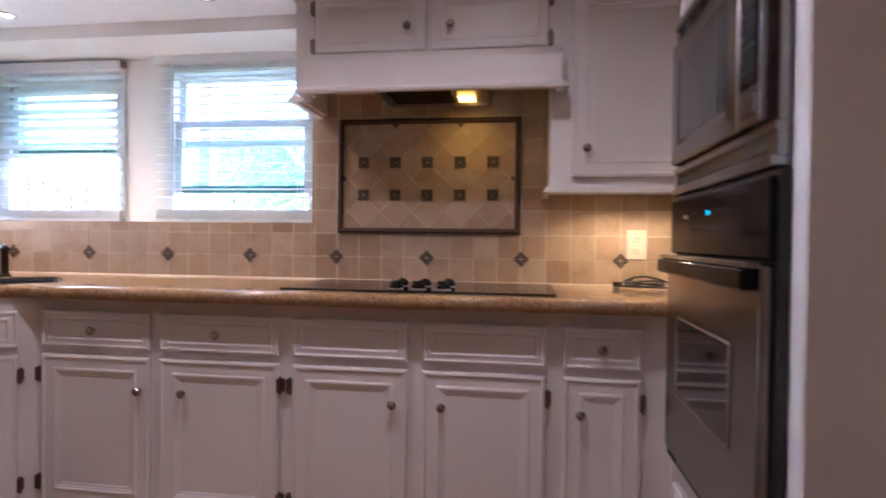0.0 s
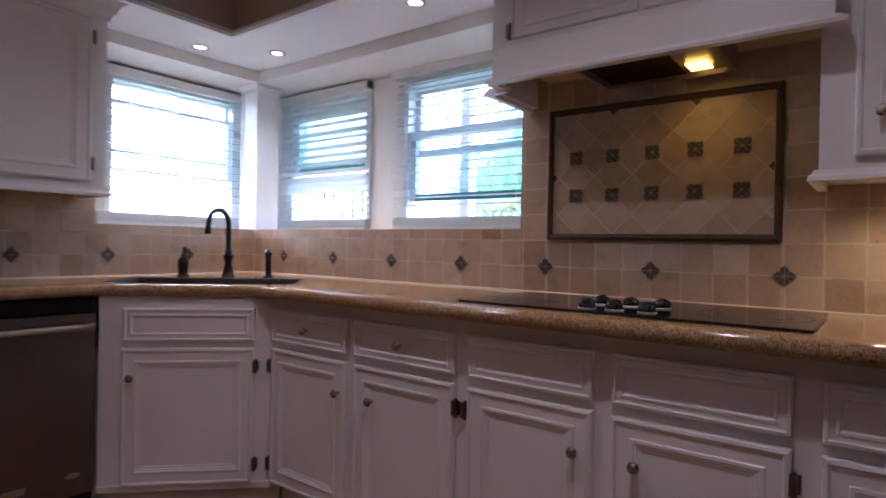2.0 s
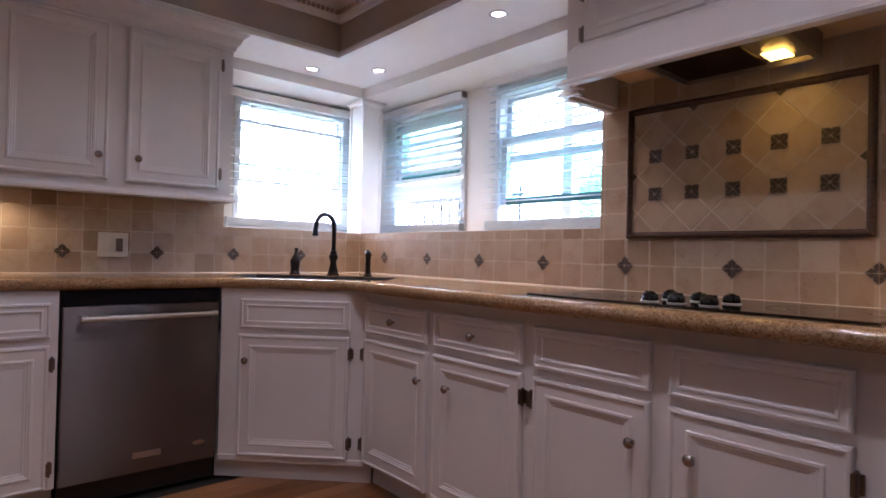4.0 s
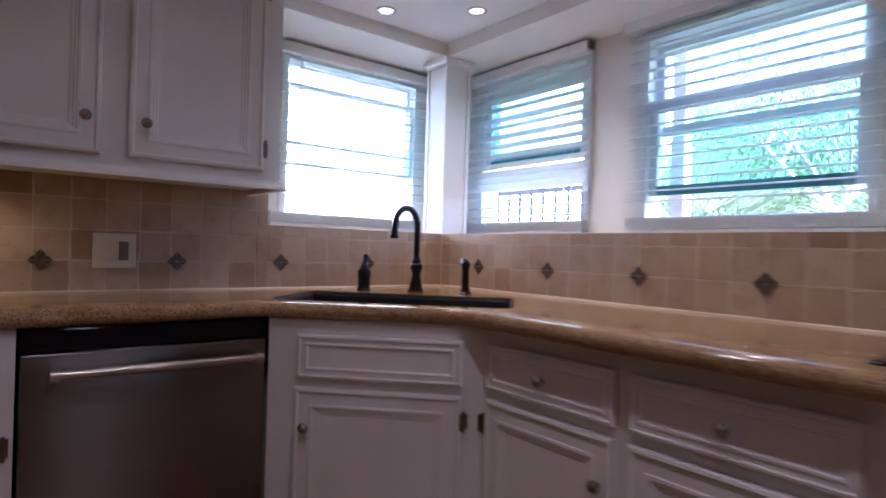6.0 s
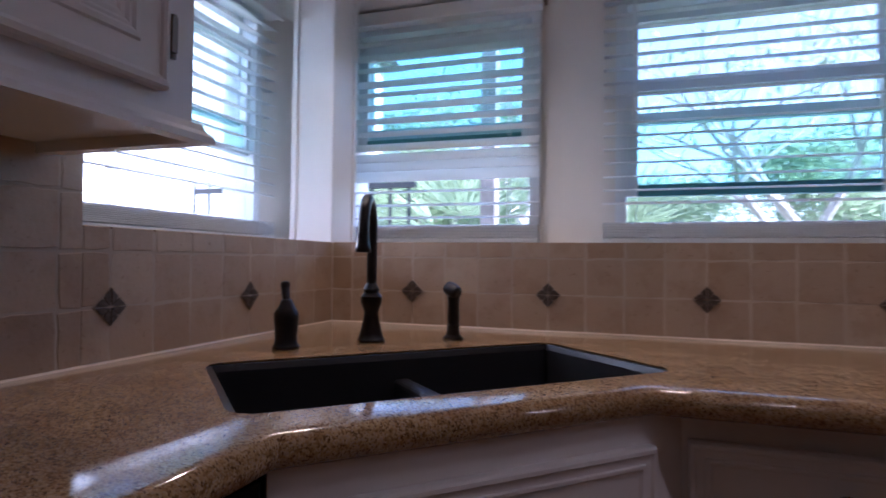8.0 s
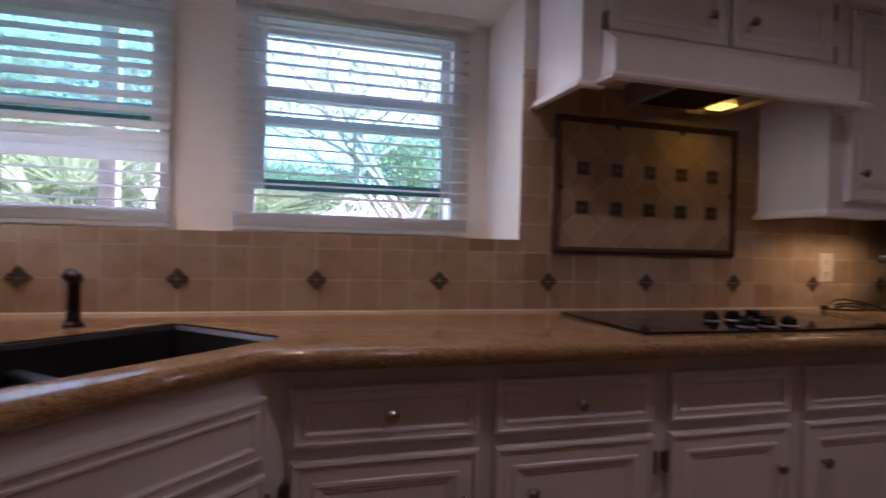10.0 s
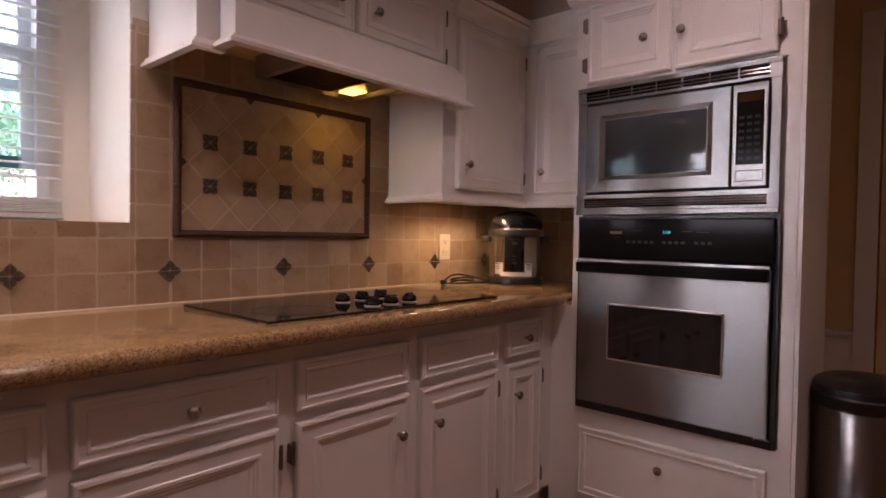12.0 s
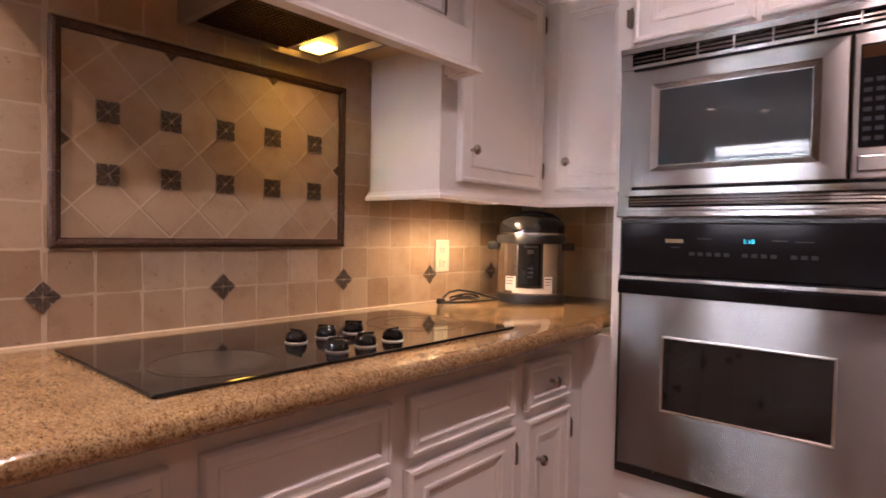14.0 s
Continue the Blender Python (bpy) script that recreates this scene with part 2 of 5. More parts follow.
shader(M["filter"]).inputs["Metallic"].default_value = 0.8
M["hood_metal"] = material("hood_liner_metal", (0.24, 0.20, 0.17), 0.38, 0.6)


def outdoor(name, a, b, scale, rough=0.9):
    m = material(name, a, rough)
    wire(m, ramp(m, noise_of(m, coords(m), scale, 6, 0.6), [(0.3, a), (0.7, b)]), shader(m).inputs["Base Color"])
    return m


M["grass"] = outdoor("lawn", (0.06, 0.09, 0.03), (0.13, 0.14, 0.06), 3)
M["fence"] = outdoor("weathered_fence", (0.13, 0.115, 0.10), (0.24, 0.21, 0.19), 5)
M["stucco"] = outdoor("pale_stucco", (0.74, 0.73, 0.70), (0.82, 0.81, 0.79), 2)
M["roof"] = outdoor("roof_shingle", (0.10, 0.09, 0.085), (0.18, 0.16, 0.15), 8)
M["bark"] = outdoor("bark", (0.26, 0.24, 0.21), (0.40, 0.37, 0.34), 12)
M["leaf"] = outdoor("leaf", (0.08, 0.12, 0.06), (0.12, 0.16, 0.09), 6)
lit = node(M["leaf"], "ShaderNodeBsdfTranslucent", Color=(0.42, 0.52, 0.30, 1))
both = node(M["leaf"], "ShaderNodeMixShader", Fac=0.45)
wire(M["leaf"], shader(M["leaf"]).outputs[0], both.inputs[1])
wire(M["leaf"], lit.outputs[0], both.inputs[2])
wire(M["leaf"], both.outputs[0], M["leaf"].node_tree.nodes["Material Output"].inputs[0])
M["iron"] = material("dark_iron", (0.03, 0.03, 0.032), 0.5, 0.4)


# ---- building helpers ----
def box_into(bm, x0, y0, z0, x1, y1, z1):
    v = [bm.verts.new(p) for p in ((x0, y0, z0), (x1, y0, z0), (x1, y1, z0), (x0, y1, z0), (x0, y0, z1), (x1, y0, z1), (x1, y1, z1), (x0, y1, z1))]
    for f in ((3, 2, 1, 0), (4, 5, 6, 7), (0, 1, 5, 4), (1, 2, 6, 5), (2, 3, 7, 6), (3, 0, 4, 7)):
        bm.faces.new([v[i] for i in f])
    return bm


def boxes(*rows):
    bm = bmesh.new()
    for r in rows:
        box_into(bm, *r)
    return bm


def soft_box(x0, y0, z0, x1, y1, z1, r=0.003, seg=2):
    bm = boxes((x0, y0, z0, x1, y1, z1))
    bmesh.ops.bevel(bm, geom=bm.edges[:], offset=r, segments=seg, affect="EDGES", profile=0.5)
    return bm


def loft(rings, cap_start=True, cap_end=True, closed=True):
    """Joins rings of equal length into one skin."""
    bm = bmesh.new()
    rows = [[bm.verts.new(p) for p in ring] for ring in rings]
    n = len(rings[0])
    for a, b in zip(rows, rows[1:]):
        for i in range(n if closed else n - 1):
            k = (i + 1) % n
            bm.faces.new((a[i], a[k], b[k], b[i]))
    if cap_start:
        bm.faces.new(rows[0][::-1])
    if cap_end:
        bm.faces.new(rows[-1])
    bmesh.ops.recalc_face_normals(bm, faces=bm.faces[:])
    return bm


def lathe(profile, seg=20, cap=True):
    """Turned shape about z: rows of (radius, z)."""
    rings = [[(r * math.cos(2 * math.pi * i / seg), r * math.sin(2 * math.pi * i / seg), z) for i in range(seg)] for r, z in profile]
    return loft(rings, cap, cap)


def tube(points, radius, seg=10, taper=None):
    """Round bar along points."""
    pts = [Vector(p) for p in points]
    rings, side = [], None
    for i, p in enumerate(pts):
        d = (pts[min(i + 1, len(pts) - 1)] - pts[max(i - 1, 0)]).normalized()
        if side is None:
            side = d.orthogonal().normalized()
        side = (side - d * side.dot(d)).normalized()
        up = d.cross(side)
        r = radius if taper is None else radius + (taper - radius) * i / (len(pts) - 1)
        rings.append([tuple(p + (side * math.cos(a) + up * math.sin(a)) * r) for a in (2 * math.pi * k / seg for k in range(seg))])
    return loft(rings)


def framed_panel(w, h, profile, x=0.0, z=0.0, y=0.0):
    """Mitred mouldings: nested rectangles of (inset, height) towards -y, closed in the middle."""
    rings = [[(x + i, y - d, z + i), (x + w - i, y - d, z + i), (x + w - i, y - d, z + h - i), (x + i, y - d, z + h - i)] for i, d in profile]
    return loft(rings, False, True)


def sweep(path, profile, closed=False):
    """A moulding with a profile of (out, up) along a horizontal path; out is to the right of the way walked."""
    pts = [Vector(p) for p in path]
    rings = []
    n = len(pts)
    for i, p in enumerate(pts):
        a = (p - pts[i - 1]).normalized() if (i > 0 or closed) else None
        b = (pts[(i + 1) % n] - p).normalized() if (i < n - 1 or closed) else None
        a, b = a or b, b or a
        na, nb = Vector((a.y, -a.x, 0)), Vector((b.y, -b.x, 0))
        out = na + nb
        out = out / max(out.dot(na), 0.2) if out.length > 1e-6 else na
        rings.append([tuple(p + out * o + Vector((0, 0, u))) for o, u in profile])
    if closed:
        rings.append(rings[0])
    return loft(rings, not closed, not closed)


def moved(bm, m):
    bmesh.ops.transform(bm, matrix=m, verts=bm.verts[:])
    return bm


def joined(*parts):
    bm = bmesh.new()
    for p in parts:
        me = bpy.data.meshes.new("tmp")
        p.to_mesh(me)
        p.free()
        bm.from_mesh(me)
        bpy.data.meshes.remove(me)
    return bm


def mesh_of(name, bm, mat, smooth=False):
    me = bpy.data.meshes.new(name)
    bm.to_mesh(me)
    bm.free()
    me.materials.append(mat)
    if smooth:
        me.polygons.foreach_set("use_smooth", [True] * len(me.polygons))
        me.set_sharp_from_angle(angle=radians(38))
    return me


def part(name, bm, mat, parent, label="", smooth=False):
    ob = new(name, mesh_of(name, bm, mat, smooth))
    ob.parent = parent
    if label:
        tagged(ob, label)
    return ob


def thing(name, m, label, category, group="", kind=""):
    """The empty at the base of a thing, at the pose m."""
    ob = new(name)
    ob.empty_display_size = 0.1
    ob.matrix_world = m
    return tagged(ob, label, category, group, kind)


def structure(name, bm, mat, label, category):
    ob = new(name, mesh_of(name, bm, mat))
    return tagged(ob, label, category, kind="structure")


NORTH, WEST = 2.300, -2.584          # faces of the tiled walls
COUNTER = 0.916
SILL, ALCOVE = 1.168, 2.048          # window recess: sill and ceiling
OUT_N, OUT_W = 2.66, -2.95           # window walls at the back of the recess

# ---- structure ----
floor = structure("floor", boxes((-2.7, -3.4, -0.12, 2.9, 2.5, -0.012)), M["gap_black"], "warm brown oak plank floor", "floor")
W2 = (-2.70, -2.03)                  # glazed openings along x and along y
wall_north = structure("wall_north", boxes(
    (-2.95, NORTH + 0.006, -0.1, 1.45, OUT_N, SILL),
    (-0.776, NORTH + 0.006, SILL, 1.45, OUT_N, 2.7),
    (-2.95, NORTH + 0.006, ALCOVE, -0.776, OUT_N, 2.7),
    (-3.10, OUT_N, -0.1, 1.45, 2.80, 1.20),
    (-3.10, OUT_N, 2.005, 1.45, 2.80, 2.7),
    (-3.10, OUT_N, 1.20, -2.72, 2.80, 2.005),
    (-1.975, OUT_N, 1.20, -1.725, 2.80, 2.005),
    (-0.895, OUT_N, 1.20, 1.45, 2.80, 2.005)), M["alcove"], "off-white painted kitchen wall with deep window recess", "wall")
wall_west = structure("wall_west", boxes(
    (OUT_W, -3.4, -0.1, WEST - 0.006, NORTH + 0.006, SILL),
    (OUT_W, -3.4, SILL, WEST - 0.006, 1.415, 2.7),
    (OUT_W, 1.415, ALCOVE, WEST - 0.006, NORTH + 0.006, 2.7),
    (-3.10, -3.4, -0.1, OUT_W, OUT_N, 1.20),
    (-3.10, -3.4, 2.005, OUT_W, OUT_N, 2.7),
    (-3.10, -3.4, 1.20, OUT_W, 1.60, 2.005),
    (-3.10, 2.40, 1.20, OUT_W, OUT_N, 2.005)), M["alcove"], "off-white painted wall with deep window recess over the sink", "wall")
wall_nook = structure("wall_nook", boxes((1.206, 1.05, -0.1, 1.45, NORTH + 0.006, 2.7)), M["wall"], "tan painted wall behind the corner cabinets", "wall")
structure("wall_east", boxes((1.64, -3.4, -0.1, 1.80, -0.15, 2.7), (1.64, 0.70, -0.1, 1.80, 1.2, 2.7), (1.64, -0.15, 2.06, 1.80, 0.70, 2.7), (1.45, 1.05, -0.1, 1.64, 1.2, 2.7)), M["wall"], "tan painted hallway wall", "wall")
structure("wall_south", boxes((-3.1, -3.55, -0.1, 2.9, -3.4, 2.7)), M["wall"], "tan painted wall at the far side of the room", "wall")
structure("hall_end", boxes((2.75, -3.4, -0.1, 2.9, 2.5, 2.7), (1.80, 1.06, -0.1, 2.75, 1.2, 2.7), (1.80, -0.6, -0.1, 2.75, -0.46, 2.7)), M["wall"], "tan painted wall beyond the doorway", "wall")
structure("ceiling", boxes((-3.1, -3.4, CEILING_Z, 2.9, 2.8, CEILING_Z + 0.2)), M["ceiling"], "white painted tray ceiling", "ceiling")

# lowered soffit over the window recess, and the bulkheads over the cupboards
TRAY_W, TRAY_N = -2.20, 1.89
structure("soffit", boxes(
    (WEST - 0.004, -3.4, SOFFIT_Z, TRAY_W - 0.006, NORTH + 0.004, CEILING_Z),
    (TRAY_W - 0.006, TRAY_N + 0.006, SOFFIT_Z, -0.72, NORTH + 0.004, CEILING_Z)), M["ceiling"], "white plaster soffit with recessed lights", "ceiling")
structure("bulkhead", boxes(
    (TRAY_W - 0.006, -3.4, SOFFIT_Z + 0.03, TRAY_W, TRAY_N + 0.006, CEILING_Z),
    (TRAY_W, TRAY_N, SOFFIT_Z + 0.03, -0.72, TRAY_N + 0.006, CEILING_Z),
    (-0.72, 1.93, 2.10, 1.206, NORTH + 0.004, CEILING_Z),
    (0.80, 0.84, 2.10, 1.206, 1.93, CEILING_Z),
    (0.645, 0.84, 2.10, 0.80, 1.59, CEILING_Z)), M["tray"], "brown painted bulkhead above the cupboards", "wall")
structure("trim_tray_edge", sweep([(TRAY_W, -3.4, SOFFIT_Z), (TRAY_W, TRAY_N, SOFFIT_Z), (-0.72, TRAY_N, SOFFIT_Z)],
    [(-0.004, -0.004), (0.022, -0.004), (0.026, 0.012), (0.016, 0.020), (0.014, 0.034), (0.0, 0.040), (-0.004, 0.040)]), M["trim"], "white moulding along the edge of the tray ceiling", "moulding")
crown_prof = [(0.0, 0.0), (0.014, 0.0), (0.018, 0.022), (0.030, 0.030), (0.034, 0.058), (0.060, 0.100), (0.088, 0.118), (0.088, 0.136), (0.0, 0.136)]
crown = structure("trim_crown", sweep([(TRAY_W, -3.4, CEILING_Z - 0.136), (TRAY_W, TRAY_N, CEILING_Z - 0.136), (-0.72, TRAY_N, CEILING_Z - 0.136), (-0.72, 1.93, CEILING_Z - 0.136), (0.80, 1.93, CEILING_Z - 0.136)], crown_prof), M["trim"], "white painted crown moulding with a row of dentils", "moulding")
dent = bmesh.new()
for i in range(110):
    y = TRAY_N - 0.05 - i * 0.028
    box_into(dent, TRAY_W + 0.030, y - 0.008, CEILING_Z - 0.102, TRAY_W + 0.045, y + 0.008, CEILING_Z - 0.082)
for i in range(50):
    x = TRAY_W + 0.05 + i * 0.028
    box_into(dent, x - 0.008, TRAY_N - 0.045, CEILING_Z - 0.102, x + 0.008, TRAY_N - 0.030, CEILING_Z - 0.082)
# tray brown stands for the grey-brown shadows of the white dentils
tagged(part("dentils", dent, M["tray"], crown, "row of small dentils, coloured brown for their shadows"), kind="stuff")

# square post in the corner of the recess, with a small cap
post = thing("corner_post", pose(-2.665, 2.378, SILL), "white painted square post between the corner windows", "post", kind="structure")
part("shaft", joined(soft_box(-0.073, -0.073, 0, 0.073, 0.073, ALCOVE - SILL, 0.003), boxes((-0.079, -0.079, 0, -0.060, -0.040, 0.84), (0.040, 0.060, 0, 0.079, 0.079, 0.84))), M["trim"], post)
part("cap", sweep([(-0.075, -0.075, 0.835), (0.075, -0.075, 0.835), (0.075, 0.075, 0.835), (-0.075, 0.075, 0.835)], [(0, 0), (0.006, 0), (0.008, 0.012), (0.018, 0.022), (0.020, 0.040), (0, 0.040)], True), M["trim"], post)

# hallway door, its casing and the chair rail
structure("trim_chair_rail", sweep([(1.639, 1.2, 0.70), (1.639, 0.775, 0.70)], [(0, 0), (0.010, 0), (0.012, 0.016), (0.026, 0.030), (0.030, 0.044), (0, 0.048)]), M["trim"], "white chair rail along the tan wall", "moulding")
structure("wainscot", boxes((1.630, 0.775, 0, 1.640, 1.2, 0.70)), M["alcove"], "off-white lower wall under the chair rail", "wall")
structure("trim_door_casing", boxes((1.622, 0.70, 0, 1.642, 0.775, 2.13), (1.622, -0.225, 0, 1.642, -0.15, 2.13), (1.622, -0.15, 2.055, 1.642, 0.70, 2.13)), M["alcove"], "cream painted door casing", "moulding")
door_1 = thing("door_1", pose(1.66, 0.695, 0, 0, 0, -90), "cream painted hallway door with a dark knob, shut", "door", kind="structure")
part("door_leaf", joined(boxes((0, 0, 0.01, 0.84, 0.038, 2.05)), framed_panel(0.30, 0.80, [(0, 0), (0.012, 0.006), (0.03, 0.0005), (0.05, 0.006)], 0.09, 1.08), framed_panel(0.30, 0.80, [(0, 0), (0.012, 0.006), (0.03, 0.0005), (0.05, 0.006)], 0.45, 1.08), framed_panel(0.30, 0.72, [(0, 0), (0.012, 0.006), (0.03, 0.0005), (0.05, 0.006)], 0.09, 0.18)), M["wall"], door_1)
part("door_knob", moved(lathe([(0.026, 0), (0.026, 0.006), (0.010, 0.012), (0.010, 0.035), (0.024, 0.042), (0.028, 0.055), (0.020, 0.068), (0.004, 0.072)], 16), pose(0.06, 0, 0.94, 90)), M["bronze"], door_1, "dark bronze knob", True)


# ---- windows ----
def window(name, m, w, z0, z1, raised, label, low_pane="glass_teal", r=0.038, low_rail="teal_rail"):
    """Single-hung window in its opening, inner face on y = 0, the lower sash raised a little."""
    win = thing(name, m, label, "window", kind="structure")
    h = z1 - z0
    part("window_frame", boxes((0, -0.012, z0, w, 0.10, z0 + 0.035), (0, -0.012, z1 - 0.035, w, 0.10, z1), (0, -0.012, z0 + 0.035, 0.035, 0.10, z1 - 0.035), (w - 0.035, -0.012, z0 + 0.035, w, 0.10, z1 - 0.035)), M["vinyl"], win)
    part("screen_rail", boxes((0.035, 0.085, z0 + 0.035, w - 0.035, 0.095, z0 + 0.05)), M["vinyl"], win)
    zz = z0 + 0.035
    hh = (h - 0.07) / 2 + 0.02
    top_z = z1 - 0.035 - hh
    for zb, yb, mat, lab in ((zz + raised, 0.012, M[low_pane], "lower sash, raised a little"), (top_z, 0.050, M["glass"], "fixed upper sash")):
        s = part("sash", boxes((0.035, yb, zb + hh - r, w - 0.035, yb + 0.03, zb + hh), (0.035, yb, zb, 0.033 + r, yb + 0.03, zb + hh - r), (w - 0.033 - r, yb, zb, w - 0.035, yb + 0.03, zb + hh - r)), M["vinyl"], win, lab)
        low = yb < 0.03
        # lower rail takes the glass's teal cast as its own colour
        part("bottom_rail", boxes((0.033 + r, yb, zb, w - 0.033 - r, yb + 0.03, zb + r)), M[low_rail if low else "vinyl"], s)
        split = top_z if low and zb + r < top_z - 0.05 else zb + hh - r
        for z_a, z_b, glass_ in ((zb + r, split, mat), (split, zb + hh - r, M["glass"])):
            if z_b - z_a > 0.01:
                p = part("pane", boxes((0.033 + r, yb + 0.012, z_a, w - 0.033 - r, yb + 0.017, z_b)), glass_, s)
                p.visible_shadow = False
    return win


window("window_1", pose(OUT_W, 1.60, 0, 0, 0, 90), 0.80, 1.20, 2.005, 0.24, "white vinyl window over the sink, lower sash pushed up", "glass_teal", 0.016, "vinyl")
window("window_2", pose(-2.72, OUT_N, 0), 0.745, 1.20, 2.005, 0.30, "white vinyl window with the lower sash pushed up")
window("window_3", pose(-1.725, OUT_N, 0), 0.83, 1.20, 2.005, 0.10, "white vinyl window with tinted lower sash raised a little")


def blind(m, w, z0, z1, slats, stack, wand_x, label, clip=False):
    """Wooden-style blind in front of a window: slats are rows of (height, tilt in degrees)."""
    b = thing("window_blind", m, label, "blind", "kitchen window blinds")
    part("headrail", joined(boxes((0, 0.004, z1 - 0.045, w, 0.055, z1 - 0.004)), soft_box(-0.008, -0.010, z1 - 0.050, w + 0.008, 0.002, z1, 0.003)), M["trim"], b, "white valance with rounded edges")
    if clip:
        part("end_clip", soft_box(w + 0.0085, -0.008, z1 - 0.040, w + 0.020, 0.030, z1 - 0.004, 0.002), M["hinge"], b, "dark metal end bracket")
    depth = 0.050
    base = None
    for zc, tilt in slats:
        if base is None:
            rings = []
            for i in range(7):
                u = i / 6 - 0.5
                rings.append([(x, u * depth, 0.004 * (1 - 4 * u * u) + s) for x, s in ((0.006, -0.0014), (w - 0.006, -0.0014), (w - 0.006, 0.0014), (0.006, 0.0014))])
            base = mesh_of("slat", loft(rings), M["blind"], True)
        s = new("slat", base)
        s.parent = b
        s.matrix_local = pose(0, 0.030, zc, tilt, 0, 0)
    for k in range(stack):
        s = new("slat", base)
        s.parent = b
        s.matrix_local = pose(0, 0.030, z0 + 0.022 + k * 0.0052, 0, 0, 0)
    part("bottom_rail", soft_box(0.004, 0.006, z0 + 0.002, w - 0.004, 0.054, z0 + 0.018, 0.003), M["blind"], b)
    for x in (0.11, w - 0.11):
        part("ladder_cord", boxes((x - 0.001, 0.003, z0 + 0.01, x + 0.001, 0.0045, z1 - 0.06), (x - 0.001, 0.0555, z0 + 0.01, x + 0.001, 0.057, z1 - 0.06)), M["blind"], b)
    part("tilt_wand", tube([(wand_x, -0.006, z1 - 0.05), (wand_x + 0.003, -0.010, z1 - 0.25), (wand_x, -0.008, z1 - 0.47)], 0.0035, 8), M["blind"], b, smooth=True)
    return b


def even(z0, z1, pitch, tilt, jitter=0.0, seed=1):
    r = random.Random(seed)
    n = int((z1 - z0) / pitch)
    return [(z1 - (i + 0.5) * pitch + r.uniform(-1, 1) * jitter * pitch, tilt + r.uniform(-1, 1) * jitter * 20) for i in range(n)]


blind(pose(-2.895, 1.545, 0, 0, 0, 90), 0.90, 1.176, 2.032, even(1.27, 1.97, 0.047, 12, 0.10, 3), 9, 0.13, "white slatted blind over the sink window, let down")
blind(pose(-2.79, 2.60, 0), 0.82, 1.176, 2.036, [(1.93, 42), (1.875, 50), (1.83, 40), (1.775, 48), (1.735, 36), (1.685, 44), (1.635, 40), (1.585, 36), (1.535, 42), (1.495, 48), (1.465, 60), (1.425, 62), (1.365, 4), (1.315, 2), (1.268, 2)], 8, 0.05, "white slatted blind with uneven tilted slats", True)
blind(pose(-1.768, 2.60, 0), 0.905, 1.176, 2.052, even(1.25, 1.995, 0.0445, 8, 0.03, 5), 9, 0.10, "white slatted blind with level open slats")

# ---- worktop, sink and taps ----
DIAG = 1.637                        # counter corner cut: (x - WEST) + (NORTH - y)
sink_m = pose(-2.000, 1.665, 0, 0, 0, 45)


def offset_outline(pts, d):
    out = []
    n = len(pts)
    for i in range(n):
        p, a, b = Vector(pts[i]), Vector(pts[i - 1]), Vector(pts[(i + 1) % n])
        u, v = (p - a).normalized(), (b - p).normalized()
        n1, n2 = Vector((-u.y, u.x)), Vector((-v.y, v.x))
        k = (n1 + n2) / (1 + n1.dot(n2))
        out.append(tuple(p + k * d))
    return out


